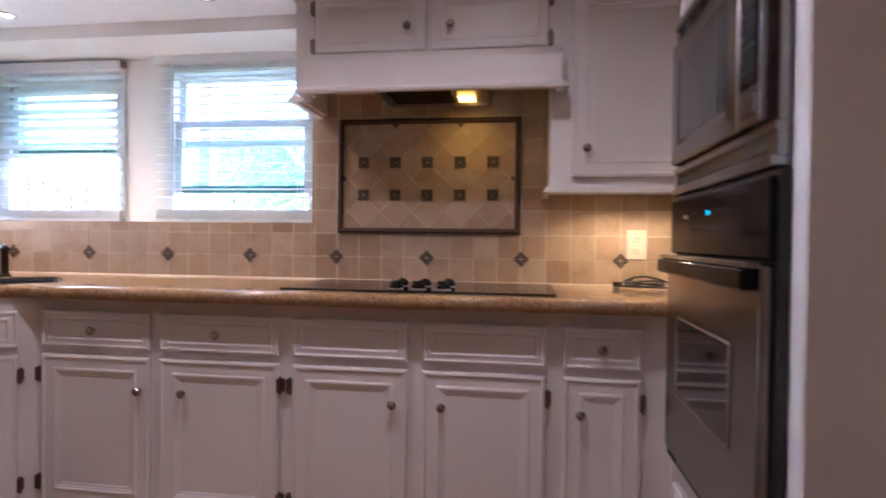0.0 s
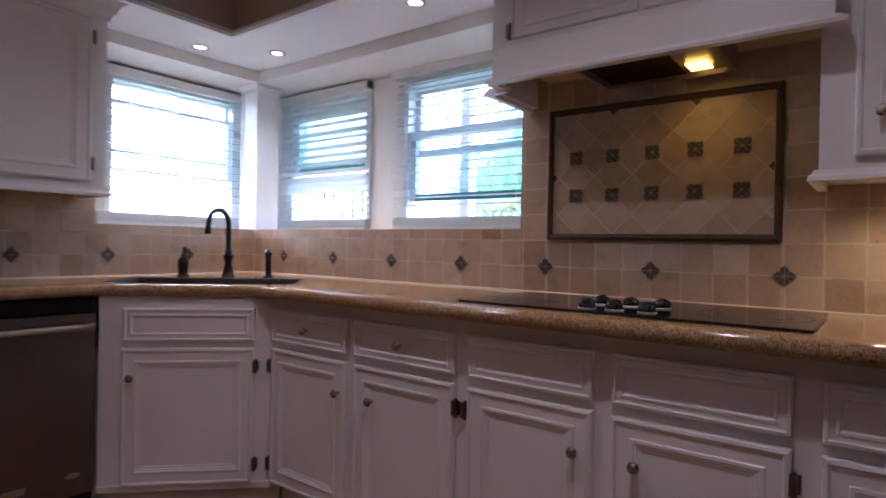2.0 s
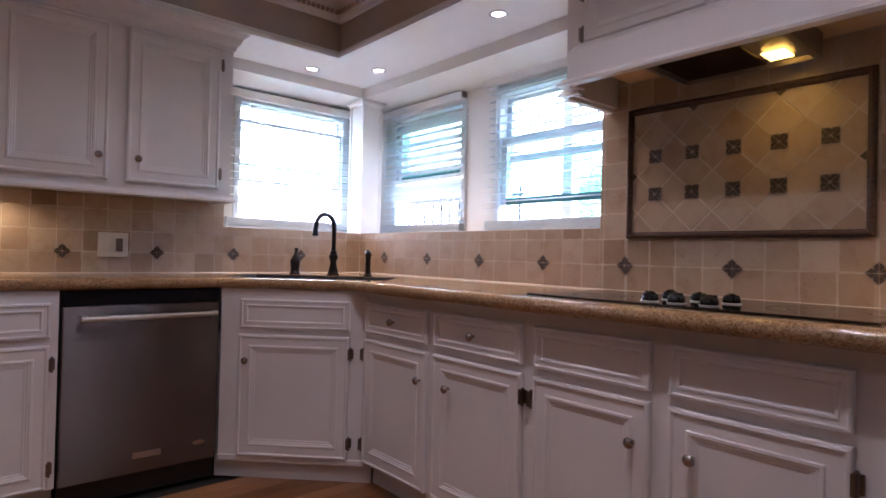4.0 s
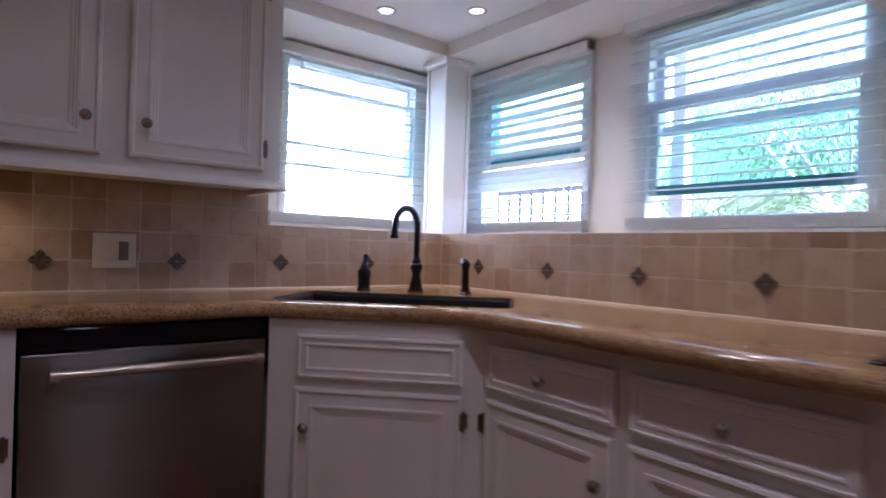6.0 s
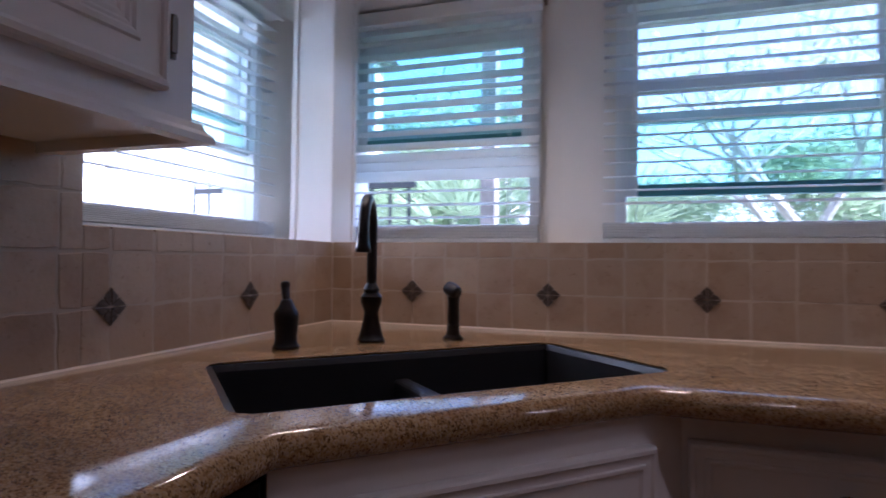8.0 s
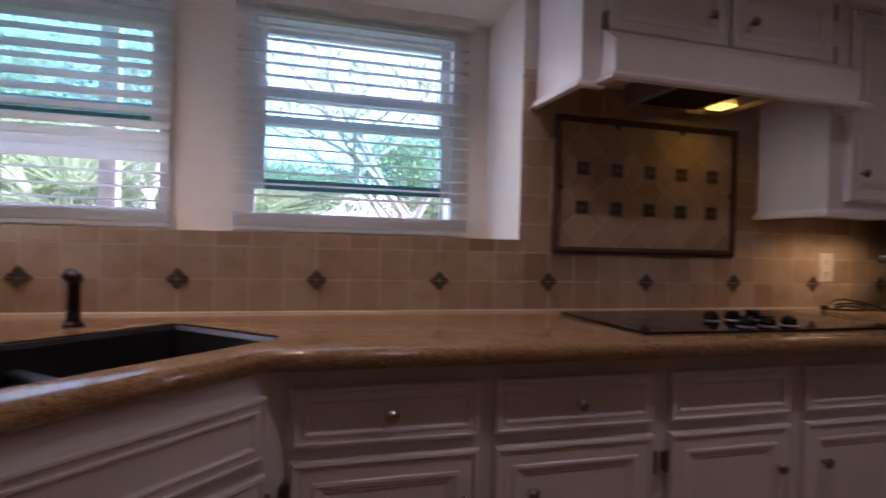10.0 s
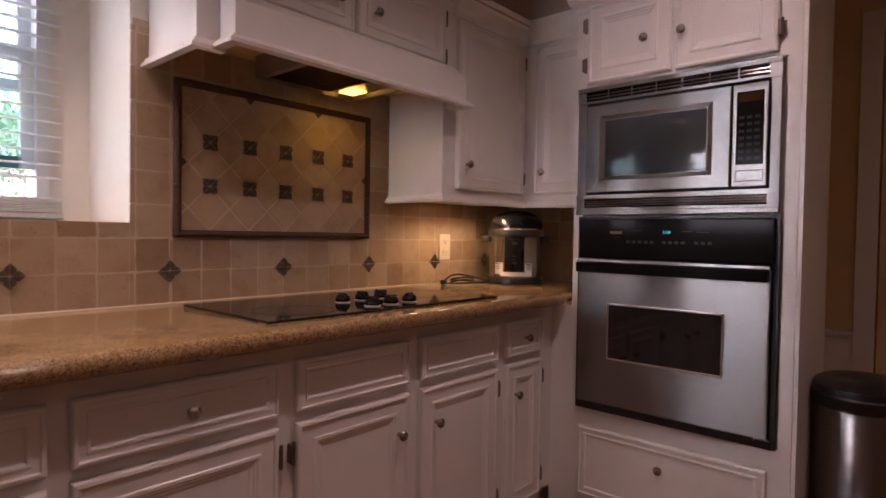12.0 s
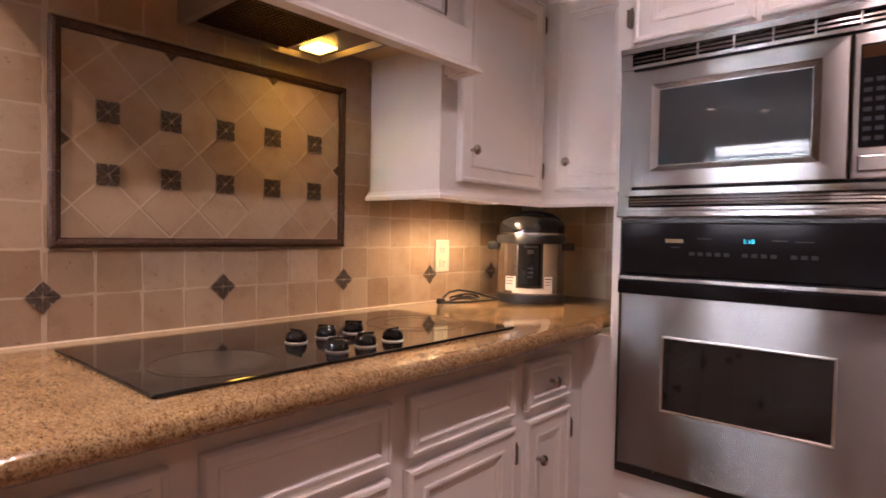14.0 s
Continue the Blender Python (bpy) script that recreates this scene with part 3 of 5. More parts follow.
def worktop():
    outline = [(WEST - 0.03, -0.75), (WEST + 0.549, -0.75), (WEST + 0.549, NORTH - DIAG + 0.549), (WEST + DIAG - 0.680, NORTH - 0.680), (0.632, NORTH - 0.680), (0.632, NORTH - 0.640), (1.23, NORTH - 0.640), (1.23, NORTH + 0.03), (WEST - 0.03, NORTH + 0.03)]
    hole = []
    for cx, cy, a0 in ((0.39, 0.20, 0), (-0.39, 0.20, 90), (-0.39, -0.20, 180), (0.39, -0.20, 270)):
        r = 0.045
        for k in range(5):
            a = radians(a0 + k * 22.5)
            sx, sy = (1 if cx > 0 else -1), (1 if cy > 0 else -1)
            p = sink_m @ Vector((cx - sx * r + r * math.cos(a), cy - sy * r + r * math.sin(a), 0))
            hole.append((p.x, p.y))
    t, r = 0.047, 0.024
    bm = bmesh.new()
    rings = []
    for k in range(9):
        a = math.pi * k / 8
        inset = r * (1 - math.sin(a))
        z = COUNTER - t / 2 + t / 2 * math.cos(a)
        rings.append([bm.verts.new((x, y, z)) for x, y in offset_outline(outline, inset)])
    n = len(outline)
    for a, b in zip(rings, rings[1:]):
        for i in range(n):
            k = (i + 1) % n
            bm.faces.new((a[i], b[i], b[k], a[k]))
    ht = [bm.verts.new((x, y, COUNTER)) for x, y in hole]
    hm = [bm.verts.new((x, y, COUNTER - 0.004)) for x, y in offset_outline(hole, -0.004)]
    hb = [bm.verts.new((x, y, COUNTER - t)) for x, y in offset_outline(hole, -0.004)]
    ht2 = ht
    for a, b in ((hm, hb),):
        for i in range(len(a)):
            k = (i + 1) % len(a)
            bm.faces.new((a[i], a[k], b[k], b[i]))
    for i in range(len(ht2)):
        k = (i + 1) % len(ht2)
        bm.faces.new((ht2[i], ht2[k], hm[k], hm[i]))
    bm.edges.ensure_lookup_table()

    def ring_edges(ring):
        return [bm.edges.get((ring[i], ring[(i + 1) % len(ring)])) for i in range(len(ring))]
    bmesh.ops.triangle_fill(bm, edges=ring_edges(rings[0]) + ring_edges(ht2), use_beauty=True)
    bmesh.ops.triangle_fill(bm, edges=ring_edges(rings[-1]) + ring_edges(hb), use_beauty=True)
    bmesh.ops.recalc_face_normals(bm, faces=bm.faces[:])
    ob = thing("worktop", pose(0, 0, 0), "speckled gold-brown granite worktop with a bullnose edge", "worktop")
    part("slab", bm, M["granite"], ob, "speckled granite slab", smooth=True)
    bead = [(0.0, 0.0), (0.0036, 0.0), (0.0024, 0.0012), (0.0014, 0.0026), (0.0, 0.0034)]
    part("sealant_bead", sweep([(WEST + 0.001, -0.74, COUNTER), (WEST + 0.001, NORTH - 0.001, COUNTER), (1.198, NORTH - 0.001, COUNTER)], bead), M["caulk"], ob, "cream sealant along the tiles")
    return ob


worktop()

sink = thing("sink", sink_m @ pose(0, 0, COUNTER - 0.003), "dark composite double-bowl sink set under the worktop", "sink")


def bowl(x0, x1):
    rings = []
    for d, z in ((-0.0005, -0.050), (-0.0005, 0.0), (0.010, 0.0), (0.014, -0.012), (0.022, -0.21), (0.045, -0.225)):
        e0, e1 = (d, 0.0) if x0 < -0.1 else (0.0, d)
        rings.append([(x0 + e0, -0.197 + d, z), (x1 - e1, -0.197 + d, z), (x1 - e1, 0.197 - d, z), (x0 + e0, 0.197 - d, z)])
    bm = loft(rings, False, True)
    inner = x1 if x0 < -0.1 else x0
    bmesh.ops.delete(bm, geom=[f for f in bm.faces if all(abs(v.co.x - inner) < 1e-5 for v in f.verts)], context="FACES")
    return bm


part("divider", soft_box(-0.020, -0.190, -0.150, 0.020, 0.190, -0.052, 0.012, 3), M["sink"], sink, "low divider between the bowls")
part("bowl", bowl(-0.388, 0.0), M["sink"], sink, "dark sink bowl")
part("bowl", bowl(0.0, 0.388), M["sink"], sink, "dark sink bowl")
for x in (-0.19, 0.19):
    part("drain", moved(lathe([(0.045, -0.224), (0.045, -0.220), (0.034, -0.218), (0.02, -0.221), (0.002, -0.221)], 20), pose(x, 0, 0)), M["nickel"], sink, "metal drain ring", True)

tap = thing("kitchen_tap", pose(-2.262, 1.918, COUNTER, 0, 0, -72), "oil-rubbed bronze gooseneck tap behind the sink", "tap")
part("base", lathe([(0.034, 0), (0.034, 0.006), (0.029, 0.012), (0.027, 0.022), (0.020, 0.050), (0.017, 0.070), (0.021, 0.082), (0.026, 0.095), (0.026, 0.108), (0.018, 0.118), (0.020, 0.126), (0.013, 0.140)], 20), M["bronze"], tap, smooth=True)
neck = [(0, 0, 0.13), (0, 0, 0.20), (0, 0, 0.255)] + [(0.073 - 0.073 * math.cos(a), 0, 0.262 + 0.073 * math.sin(a)) for a in (math.pi * k / 12 for k in range(13))] + [(0.149, 0, 0.243)]
part("spout", tube(neck, 0.0125, 12), M["bronze"], tap, smooth=True)
part("aerator", moved(lathe([(0.015, 0), (0.017, 0.004), (0.017, 0.012), (0.014, 0.018), (0.0135, 0.040)], 16), pose(0.150, 0, 0.212)), M["bronze"], tap, smooth=True)
handle = thing("tap_handle", pose(-2.384, 1.746, COUNTER, 0, 0, -45), "bronze single-lever valve beside the tap", "tap handle")
part("body", lathe([(0.030, 0), (0.030, 0.006), (0.025, 0.012), (0.024, 0.03), (0.027, 0.065), (0.027, 0.078), (0.018, 0.09), (0.012, 0.105), (0.008, 0.108)], 18), M["bronze"], handle, smooth=True)
part("lever", tube([(0.0, 0, 0.098), (-0.006, 0, 0.112), (-0.015, 0.0, 0.128), (-0.017, 0, 0.134)], 0.008, 10, 0.010), M["bronze"], handle, smooth=True)
part("lever_tip", moved(lathe([(0.002, -0.010), (0.009, -0.006), (0.011, 0), (0.009, 0.007), (0.002, 0.010)], 12), pose(-0.017, 0, 0.138)), M["bronze"], handle, smooth=True)
spray = thing("side_spray", pose(-2.092, 2.038, COUNTER, 0, 0, -45), "bronze side spray in its holder", "sprayer")
part("holder", lathe([(0.026, 0), (0.026, 0.005), (0.018, 0.012), (0.015, 0.03), (0.017, 0.034), (0.015, 0.04)], 16), M["bronze"], spray, smooth=True)
part("grip", lathe([(0.013, 0.035), (0.016, 0.05), (0.014, 0.09), (0.016, 0.105), (0.015, 0.115)], 16), M["bronze"], spray, smooth=True)
part("spray_head", moved(lathe([(0.012, -0.026), (0.018, -0.02), (0.019, 0.0), (0.016, 0.014), (0.006, 0.020)], 14), pose(-0.006, -0.004, 0.124, 20, -62, 0)), M["bronze"], spray, smooth=True)

# ---- cupboards ----
DOOR = [(0, 0), (0, 0.015), (0.003, 0.020), (0.010, 0.022), (0.014, 0.0195), (0.016, 0.016), (0.048, 0.016), (0.051, 0.0192), (0.058, 0.0196), (0.062, 0.0165), (0.066, 0.0165), (0.070, 0.0138), (0.076, 0.0132), (0.080, 0.0112), (0.084, 0.0110)]
DRAWER = [(0, 0), (0, 0.015), (0.003, 0.020), (0.009, 0.021), (0.012, 0.016), (0.024, 0.016), (0.026, 0.0188), (0.031, 0.0188), (0.035, 0.0128), (0.038, 0.0125)]
KNOB = lathe([(0.0065, 0), (0.006, 0.010), (0.0085, 0.014), (0.0150, 0.019), (0.0162, 0.024), (0.0135, 0.029), (0.007, 0.0325), (0.001, 0.033)], 16)
KNOB_ME = mesh_of("knob", moved(KNOB, pose(0, 0, 0, 90)), M["knob"], True)
HINGE_ME = mesh_of("hinge", joined(boxes((-0.011, -0.0235, -0.024, -0.0015, -0.001, 0.024)), boxes((0.0015, -0.0045, -0.022, 0.011, -0.001, 0.022)), tube([(0, -0.014, -0.030), (0, -0.014, 0.030)], 0.0045, 8)), M["hinge"], True)


def knob(parent, x, z, y=-0.018):
    k = new("knob", KNOB_ME)
    k.parent = parent
    k.matrix_local = pose(x, y, z)
    return tagged(k, "small brushed nickel knob")


def hinge(parent, x, z, y=0.0):
    k = new("hinge", HINGE_ME)
    k.parent = parent
    k.matrix_local = pose(x, y, z)
    return tagged(k, "aged metal hinge")


def leaf(parent, name, x0, x1, z0, z1, profile, knob_at=None, hinge_x=None, hinges=(0.075, 0.075)):
    """A moulded door or drawer front on the face y = 0 of a unit, with its knob and hinges."""
    o = part(name, framed_panel(x1 - x0, z1 - z0, profile, x0, z0, -0.001), M["cabinet"], parent)
    if knob_at:
        knob(o, *knob_at)
    if hinge_x is not None:
        for z in (z0 + hinges[0], z1 - hinges[1]):
            hinge(o, hinge_x, z, -0.001)
    return o


def base_unit(m, w, fronts, label, depth=0.56):
    """fronts: rows of (x0, x1, knob of drawer or None, knob x of door, hinge x)."""
    u = thing("base_cabinet", m, label, "cabinet", "base cabinets under the worktop")
    part("body", boxes((0, 0, 0.105, w, depth, 0.868)), M["cabinet"], u)
    part("plinth", boxes((0.0, 0.055, 0, w, depth - 0.02, 0.105)), M["cabinet"], u)
    for x0, x1, dk, kx, hx in fronts:
        leaf(u, "drawer_front", x0, x1, 0.690, 0.822, DRAWER, ((x0 + x1) / 2, 0.755) if dk else None)
        leaf(u, "door", x0, x1, 0.112, 0.662, DOOR, (kx, 0.546), hx)
    return u


FACE_N, FACE_W = NORTH - 0.600, WEST + 0.524
base_unit(pose(-1.584, FACE_N, 0), 0.954, [(0.010, 0.444, True, 0.410, 0.0), (0.484, 0.930, True, 0.580, 0.938)], "white painted two-door base cabinet with moulded fronts")
base_unit(pose(-0.630, FACE_N, 0), 0.912, [(0.028, 0.430, False, 0.384, 0.020), (0.482, 0.886, False, 0.550, 0.894)], "white painted two-door base cabinet under the hob")
base_unit(pose(0.282, FACE_N, 0), 0.600, [(0.030, 0.270, True, 0.085, 0.278)], "narrow white painted base cabinet beside the oven")
base_unit(pose(FACE_W, 0.100, 0, 0, 0, 90), 0.498, [(0.030, 0.470, True, 0.085, 0.478)], "white painted base cabinet beside the dishwasher", 0.515)
base_unit(pose(FACE_W, -0.720, 0, 0, 0, 90), 0.820, [(0.025, 0.400, True, 0.36, 0.017), (0.430, 0.800, True, 0.47, 0.808)], "white painted two-door base cabinet along the wall", 0.515)
# corner unit with the angled front under the sink
corner = thing("sink_cabinet", pose(FACE_W, 1.224, 0, 0, 0, 45), "white painted angled corner cabinet under the sink", "cabinet", "base cabinets under the worktop")
cw = 0.673
part("body", loft([[(0, 0, z), (cw, 0, z), (cw + 0.28, 0.28, z), (cw / 2, 0.70, z), (-0.28, 0.28, z)] for z in (0.105, 0.66)]), M["cabinet"], corner)
part("apron", boxes((0, 0, 0.660, cw, 0.018, 0.868)), M["cabinet"], corner)
part("plinth", boxes((-0.03, 0.030, 0, cw + 0.03, 0.45, 0.105)), M["cabinet"], corner)
part("base_moulding", soft_box(0.0, -0.008, 0.085, cw, 0.004, 0.112, 0.003), M["cabinet"], corner)
leaf(corner, "drawer_front", 0.096, 0.598, 0.690, 0.822, DRAWER)
leaf(corner, "door", 0.090, 0.598, 0.112, 0.662, DOOR, (0.130, 0.546), 0.606)

# ---- dishwasher ----
dw = thing("dishwasher", pose(FACE_W, 0.602, 0, 0, 0, 90), "brushed steel dishwasher with a bar handle, shut", "dishwasher")
part("tub", boxes((0.004, 0.012, 0.10, 0.606, 0.515, 0.868)), M["gap_black"], dw)
part("door_panel", soft_box(0.005, -0.016, 0.105, 0.605, 0.012, 0.806, 0.005, 3), M["steel_dw"], dw, "brushed steel front")
# strip height also covers the shadow gap under the worktop, in black
part("control_strip", soft_box(0.007, -0.006, 0.809, 0.603, 0.012, 0.865, 0.003), M["panel_black"], dw, "black hidden control strip, drawn taller to include the shadow gap")
bar = part("handle_bar", moved(tube([(0, 0, 0), (0.512, 0, 0)], 0.0120, 14), pose(0.066, -0.054, 0.757)), M["nickel"], dw, "satin steel bar handle", True)
for x in (0.072, 0.572):
    part("handle_collar", moved(tube([(-0.010, 0, 0), (0.010, 0, 0)], 0.0155, 14), pose(x, -0.054, 0.757)), M["nickel"], bar, smooth=True)
    part("handle_stem", tube([(x, -0.054, 0.757), (x, -0.012, 0.757)], 0.008, 10), M["nickel"], bar, smooth=True)
part("toe_panel", boxes((0.006, 0.020, 0.012, 0.604, 0.035, 0.100)), M["black"], dw, "black toe panel")
part("badge", soft_box(0.265, -0.0185, 0.165, 0.375, -0.0155, 0.190, 0.001), M["nickel"], dw, "small plain metal badge")
part("badge", moved(lathe([(0.026, 0), (0.026, 0.002), (0.022, 0.003)], 20), Matrix.Translation((0.53, -0.016, 0.185)) @ Matrix.Diagonal((1, 1, 0.4, 1)) @ pose(0, 0, 0, 90)), M["nickel"], dw, "small oval metal badge")

# ---- wall cupboards ----
LOW = 1.296
LIP = [(-0.002, 0.028), (0.010, 0.028), (0.014, 0.018), (0.022, 0.010), (0.024, 0.0), (-0.002, 0.0)]
CROWN = [(-0.002, 0.0), (0.008, 0.0), (0.012, 0.018), (0.026, 0.034), (0.036, 0.060), (0.060, 0.078), (0.064, 0.094), (-0.002, 0.094)]


def wall_unit(name, m, w, depth, doors, label, lip_path, crown_path, top=2.02):
    u = thing(name, m, label, "cabinet", "wall cabinets")
    part("body", boxes((0, 0, LOW, w, depth, 2.085)), M["cabinet"], u)
    part("light_rail", sweep([(x, y, LOW - 0.018) for x, y in lip_path], LIP), M["cabinet"], u)
    part("cornice", sweep([(x, y, 2.03) for x, y in crown_path], CROWN), M["cabinet"], u)
    for x0, x1, kx, hx in doors:
        leaf(u, "door", x0, x1, LOW + 0.040, top, DOOR, (kx, 1.437), hx)
    return u


# along the sink wall, beside the window
wall_unit("wall_cabinet", pose(-2.270, 0.345, 0, 0, 0, 90), 0.980, 0.310, [(0.035, 0.440, 0.400, 0.027), (0.512, 0.918, 0.555, 0.926)], "white painted two-door wall cabinet beside the sink window", [(0, 0), (0.980, 0), (0.980, 0.31)], [(0, 0), (0.980, 0), (0.980, 0.31)])
wall_unit("wall_cabinet", pose(-2.270, -0.640, 0, 0, 0, 90), 0.980, 0.310, [(0.060, 0.465, 0.425, 0.052), (0.500, 0.950, 0.545, 0.958)], "white painted two-door wall cabinet along the wall", [(0, 0), (0.980, 0)], [(0, 0), (0.980, 0)])
# right of the hood, and the return in the corner
wall_unit("wall_cabinet", pose(0.272, 1.985, 0), 0.60, 0.313, [(0.075, 0.546, 0.130, 0.554)], "white painted wall cabinet between the hood and the corner", [(0, 0.31), (0, 0), (0.575, 0)], [(0.05, 0), (0.575, 0)])
wall_unit("wall_cabinet", pose(0.847, 1.984, 0, 0, 0, -90), 0.382, 0.350, [(0.064, 0.362, 0.119, 0.369)], "white painted wall cabinet in the corner beside the oven tower", [(0.024, 0), (0.380, 0)], [(0.024, 0), (0.380, 0)])

# ---- hood cupboard over the hob ----
hood = thing("hood_cabinet", pose(-0.725, 1.985, 0), "white painted hood cabinet with a sloped canopy over the hob", "range hood")
hw = 0.997
part("body", boxes((0, 0, 1.800, hw, 0.313, 2.085)), M["cabinet"], hood)
part("side_panel", boxes((0, 0, 1.650, 0.020, 0.313, 1.800)), M["cabinet"], hood, "flat white side panel")
part("stile", boxes((0.020, 0, 1.650, 0.070, 0.018, 1.800)), M["cabinet"], hood)
part("side_moulding", sweep([(0, 0.313, 1.636), (0, 0.0, 1.636), (0.07, 0.0, 1.636)], LIP), M["cabinet"], hood)
can_prof = [(0.0, 1.817), (-0.020, 1.815), (-0.082, 1.770), (-0.085, 1.652), (-0.060, 1.652), (-0.060, 1.752), (0.0, 1.795)]
part("canopy", loft([[(x, y, z) for y, z in can_prof] for x in (0.066, 1.030)]), M["cabinet"], hood, "sloped white canopy")
part("canopy_moulding", sweep([(0.066, 0.0, 1.646), (0.066, -0.085, 1.646), (1.030, -0.085, 1.646), (1.030, 0.0, 1.646)], [(-0.003, 0.0), (0.026, 0.0), (0.028, 0.009), (0.016, 0.017), (0.012, 0.024), (-0.003, 0.026)]), M["cabinet"], hood, "white moulding along the lower edge")
END = [(0.002, 1.815), (-0.020, 1.813), (-0.081, 1.769), (-0.083, 1.660), (-0.083, 1.653), (0.002, 1.653)]
for x in (0.0665, 1.0115):
    part("canopy_end", loft([[(xx, y, z) for y, z in END] for xx in (x, x + 0.018)]), M["cabinet"], hood)
part("soffit_board", boxes((0.070, -0.058, 1.742, hw - 0.001, 0.312, 1.756)), M["wall"], hood, "board above the hob")
for x0, x1, kx, hx in ((0.085, 0.525, 0.455, 0.078), (0.545, 0.985, 0.620, 0.992)):
    leaf(hood, "door", x0, x1, 1.818, 2.040, [(i * 0.72, d) for i, d in DOOR], (kx, 1.906), hx, (0.030, 0.045))
part("cornice", sweep([(0, 0.3, 2.03), (0, 0, 2.03), (hw, 0, 2.03)], CROWN), M["cabinet"], hood)
insert = thing("hood_insert", pose(-0.185, 2.100, 1.742), "dark metal extractor insert with a lit yellow lamp", "extractor")
rim = [(-0.215, -0.155), (0.215, -0.155), (0.215, 0.140), (-0.215, 0.140)]
part("housing", loft([[(x * s, y * s, z) for x, y in rim] for s, z in ((1.0, 0), (1.0, -0.075), (0.92, -0.078), (0.90, -0.062))], True, True), M["hood_metal"], insert)
part("filter", boxes((-0.180, -0.120, -0.068, 0.072, 0.110, -0.0635)), M["filter"], insert, "greasy mesh filter")
fw = bmesh.new()
for i in range(21):
    box_into(fw, -0.180 + i * 0.0122, -0.120, -0.0705, -0.1775 + i * 0.0122, 0.110, -0.068)
for i in range(18):
    box_into(fw, -0.180, -0.120 + i * 0.0130, -0.0722, 0.072, -0.1175 + i * 0.0130, -0.0707)
tagged(part("filter_mesh", fw, M["filter"], insert, "woven filter wires"), kind="stuff")
part("lamp_lens", soft_box(0.092, 0.000, -0.0735, 0.158, 0.080, -0.066, 0.002), M["hood_bulb"], insert, "lit yellow lamp lens")

# ---- oven tower ----
TOWER = 0.640
tower = thing("oven_tower", pose(TOWER, 1.600, 0, 0, 0, -90), "tall white painted cabinet holding microwave and wall oven", "cabinet")
tw, td = 0.780, 0.563
part("body", boxes((0, 0.02, 0.085, tw, td, 2.10)), M["cabinet"], tower)
part("face_frame", boxes((0, 0, 0.0, tw, 0.02, 0.475), (0, 0, 0.475, 0.030, 0.02, 1.730), (0.742, 0, 0.475, tw, 0.02, 1.730), (0, 0, 1.730, tw, 0.02, 2.10)), M["cabinet"], tower)
part("end_panel", soft_box(tw + 0.0005, 0.0, 0, tw + 0.014, 0.36, 2.10, 0.002), M["cabinet"], tower)
leaf(tower, "door", 0.055, 0.378, 1.742, 2.045, DOOR, (0.285, 1.872), 0.047)
leaf(tower, "door", 0.392, 0.716, 1.742, 2.045, DOOR, (0.418, 1.872), 0.724)
leaf(tower, "drawer_front", 0.046, 0.713, 0.128, 0.400, DRAWER, (0.375, 0.312))
part("filler_panel", boxes((-0.099, 0.012, 0.0, -0.0005, 0.030, 0.866)), M["cabinet"], tower, "white filler panel beside the base cabinets")
part("cornice", sweep([(0, 0.2, 2.03), (0, 0, 2.03), (tw, 0, 2.03), (tw, 0.36, 2.03)], CROWN), M["cabinet"], tower)

mw = thing("microwave", pose(TOWER, 1.578, 1.238, 0, 0, -90), "brushed steel built-in microwave with louvred trim", "microwave")
mwid, mh = 0.708, 0.487
# louvred trim kit above and below
for z0, z1, rows in ((0.425, mh, 3), (0.012, 0.072, 4)):
    part("vent_frame", boxes((0, -0.026, z1 - 0.016, mwid, 0, z1), (0, -0.022, z0, mwid, 0, z0 + 0.010), (0, -0.022, z0 + 0.010, 0.035, 0, z1 - 0.016), (mwid - 0.035, -0.022, z0 + 0.010, mwid, 0, z1 - 0.016)), M["steel"], mw, "steel vent trim")
    # near-black sheet paints in the shade behind the louvres
    part("vent_back", boxes((0.03, -0.004, z0, mwid - 0.03, -0.001, z1)), M["gap_black"], mw, "near-black backing for the shade behind the louvres")
    gap = (z1 - z0 - 0.026) / rows
    for k in range(rows):
        zc = z0 + 0.012 + (k + 0.5) * gap
        part("louvre", moved(boxes((0.036, -0.007, -0.0035, mwid - 0.036, 0.007, 0.0035)), pose(0, -0.013, zc, -25, 0, 0)), M["steel"], mw)
    for k in range(1, 7) if rows == 3 else ():
        x = 0.035 + k * (mwid - 0.07) / 7
        part("vent_rib", boxes((x - 0.0025, -0.0215, z0 + 0.010, x + 0.0025, -0.002, z1 - 0.016)), M["steel"], mw)
part("bottom_trim", soft_box(0, -0.030, -0.006, mwid, 0, 0.013, 0.003), M["steel"], mw, "steel lower edge")
part("side_trim", boxes((0.001, -0.020, 0.073, 0.040, 0, 0.424)), M["steel"], mw, "steel side trim")
part("side_trim", boxes((mwid - 0.030, -0.020, 0.073, mwid - 0.001, 0, 0.424)), M["steel"], mw, "steel side trim")
# near-black sheet paints in the shade of the gap round the door
part("gap_shade", boxes((0.041, -0.010, 0.073, mwid - 0.031, -0.002, 0.424)), M["gap_black"], mw, "near-black sheet for the shade round the door")
mdoor = part("door", loft([[(0.048 + i, -d, 0.078 + i * 0.8), (0.567 - i, -d, 0.078 + i * 0.8), (0.567 - i, -d, 0.412 - i * 0.8), (0.048 + i, -d, 0.412 - i * 0.8)] for i, d in ((0, 0.012), (0, 0.040), (0.004, 0.044), (0.056, 0.046), (0.060, 0.044), (0.074, 0.039))], False, True), M["steel"], mw, "steel door with a bevelled window surround")
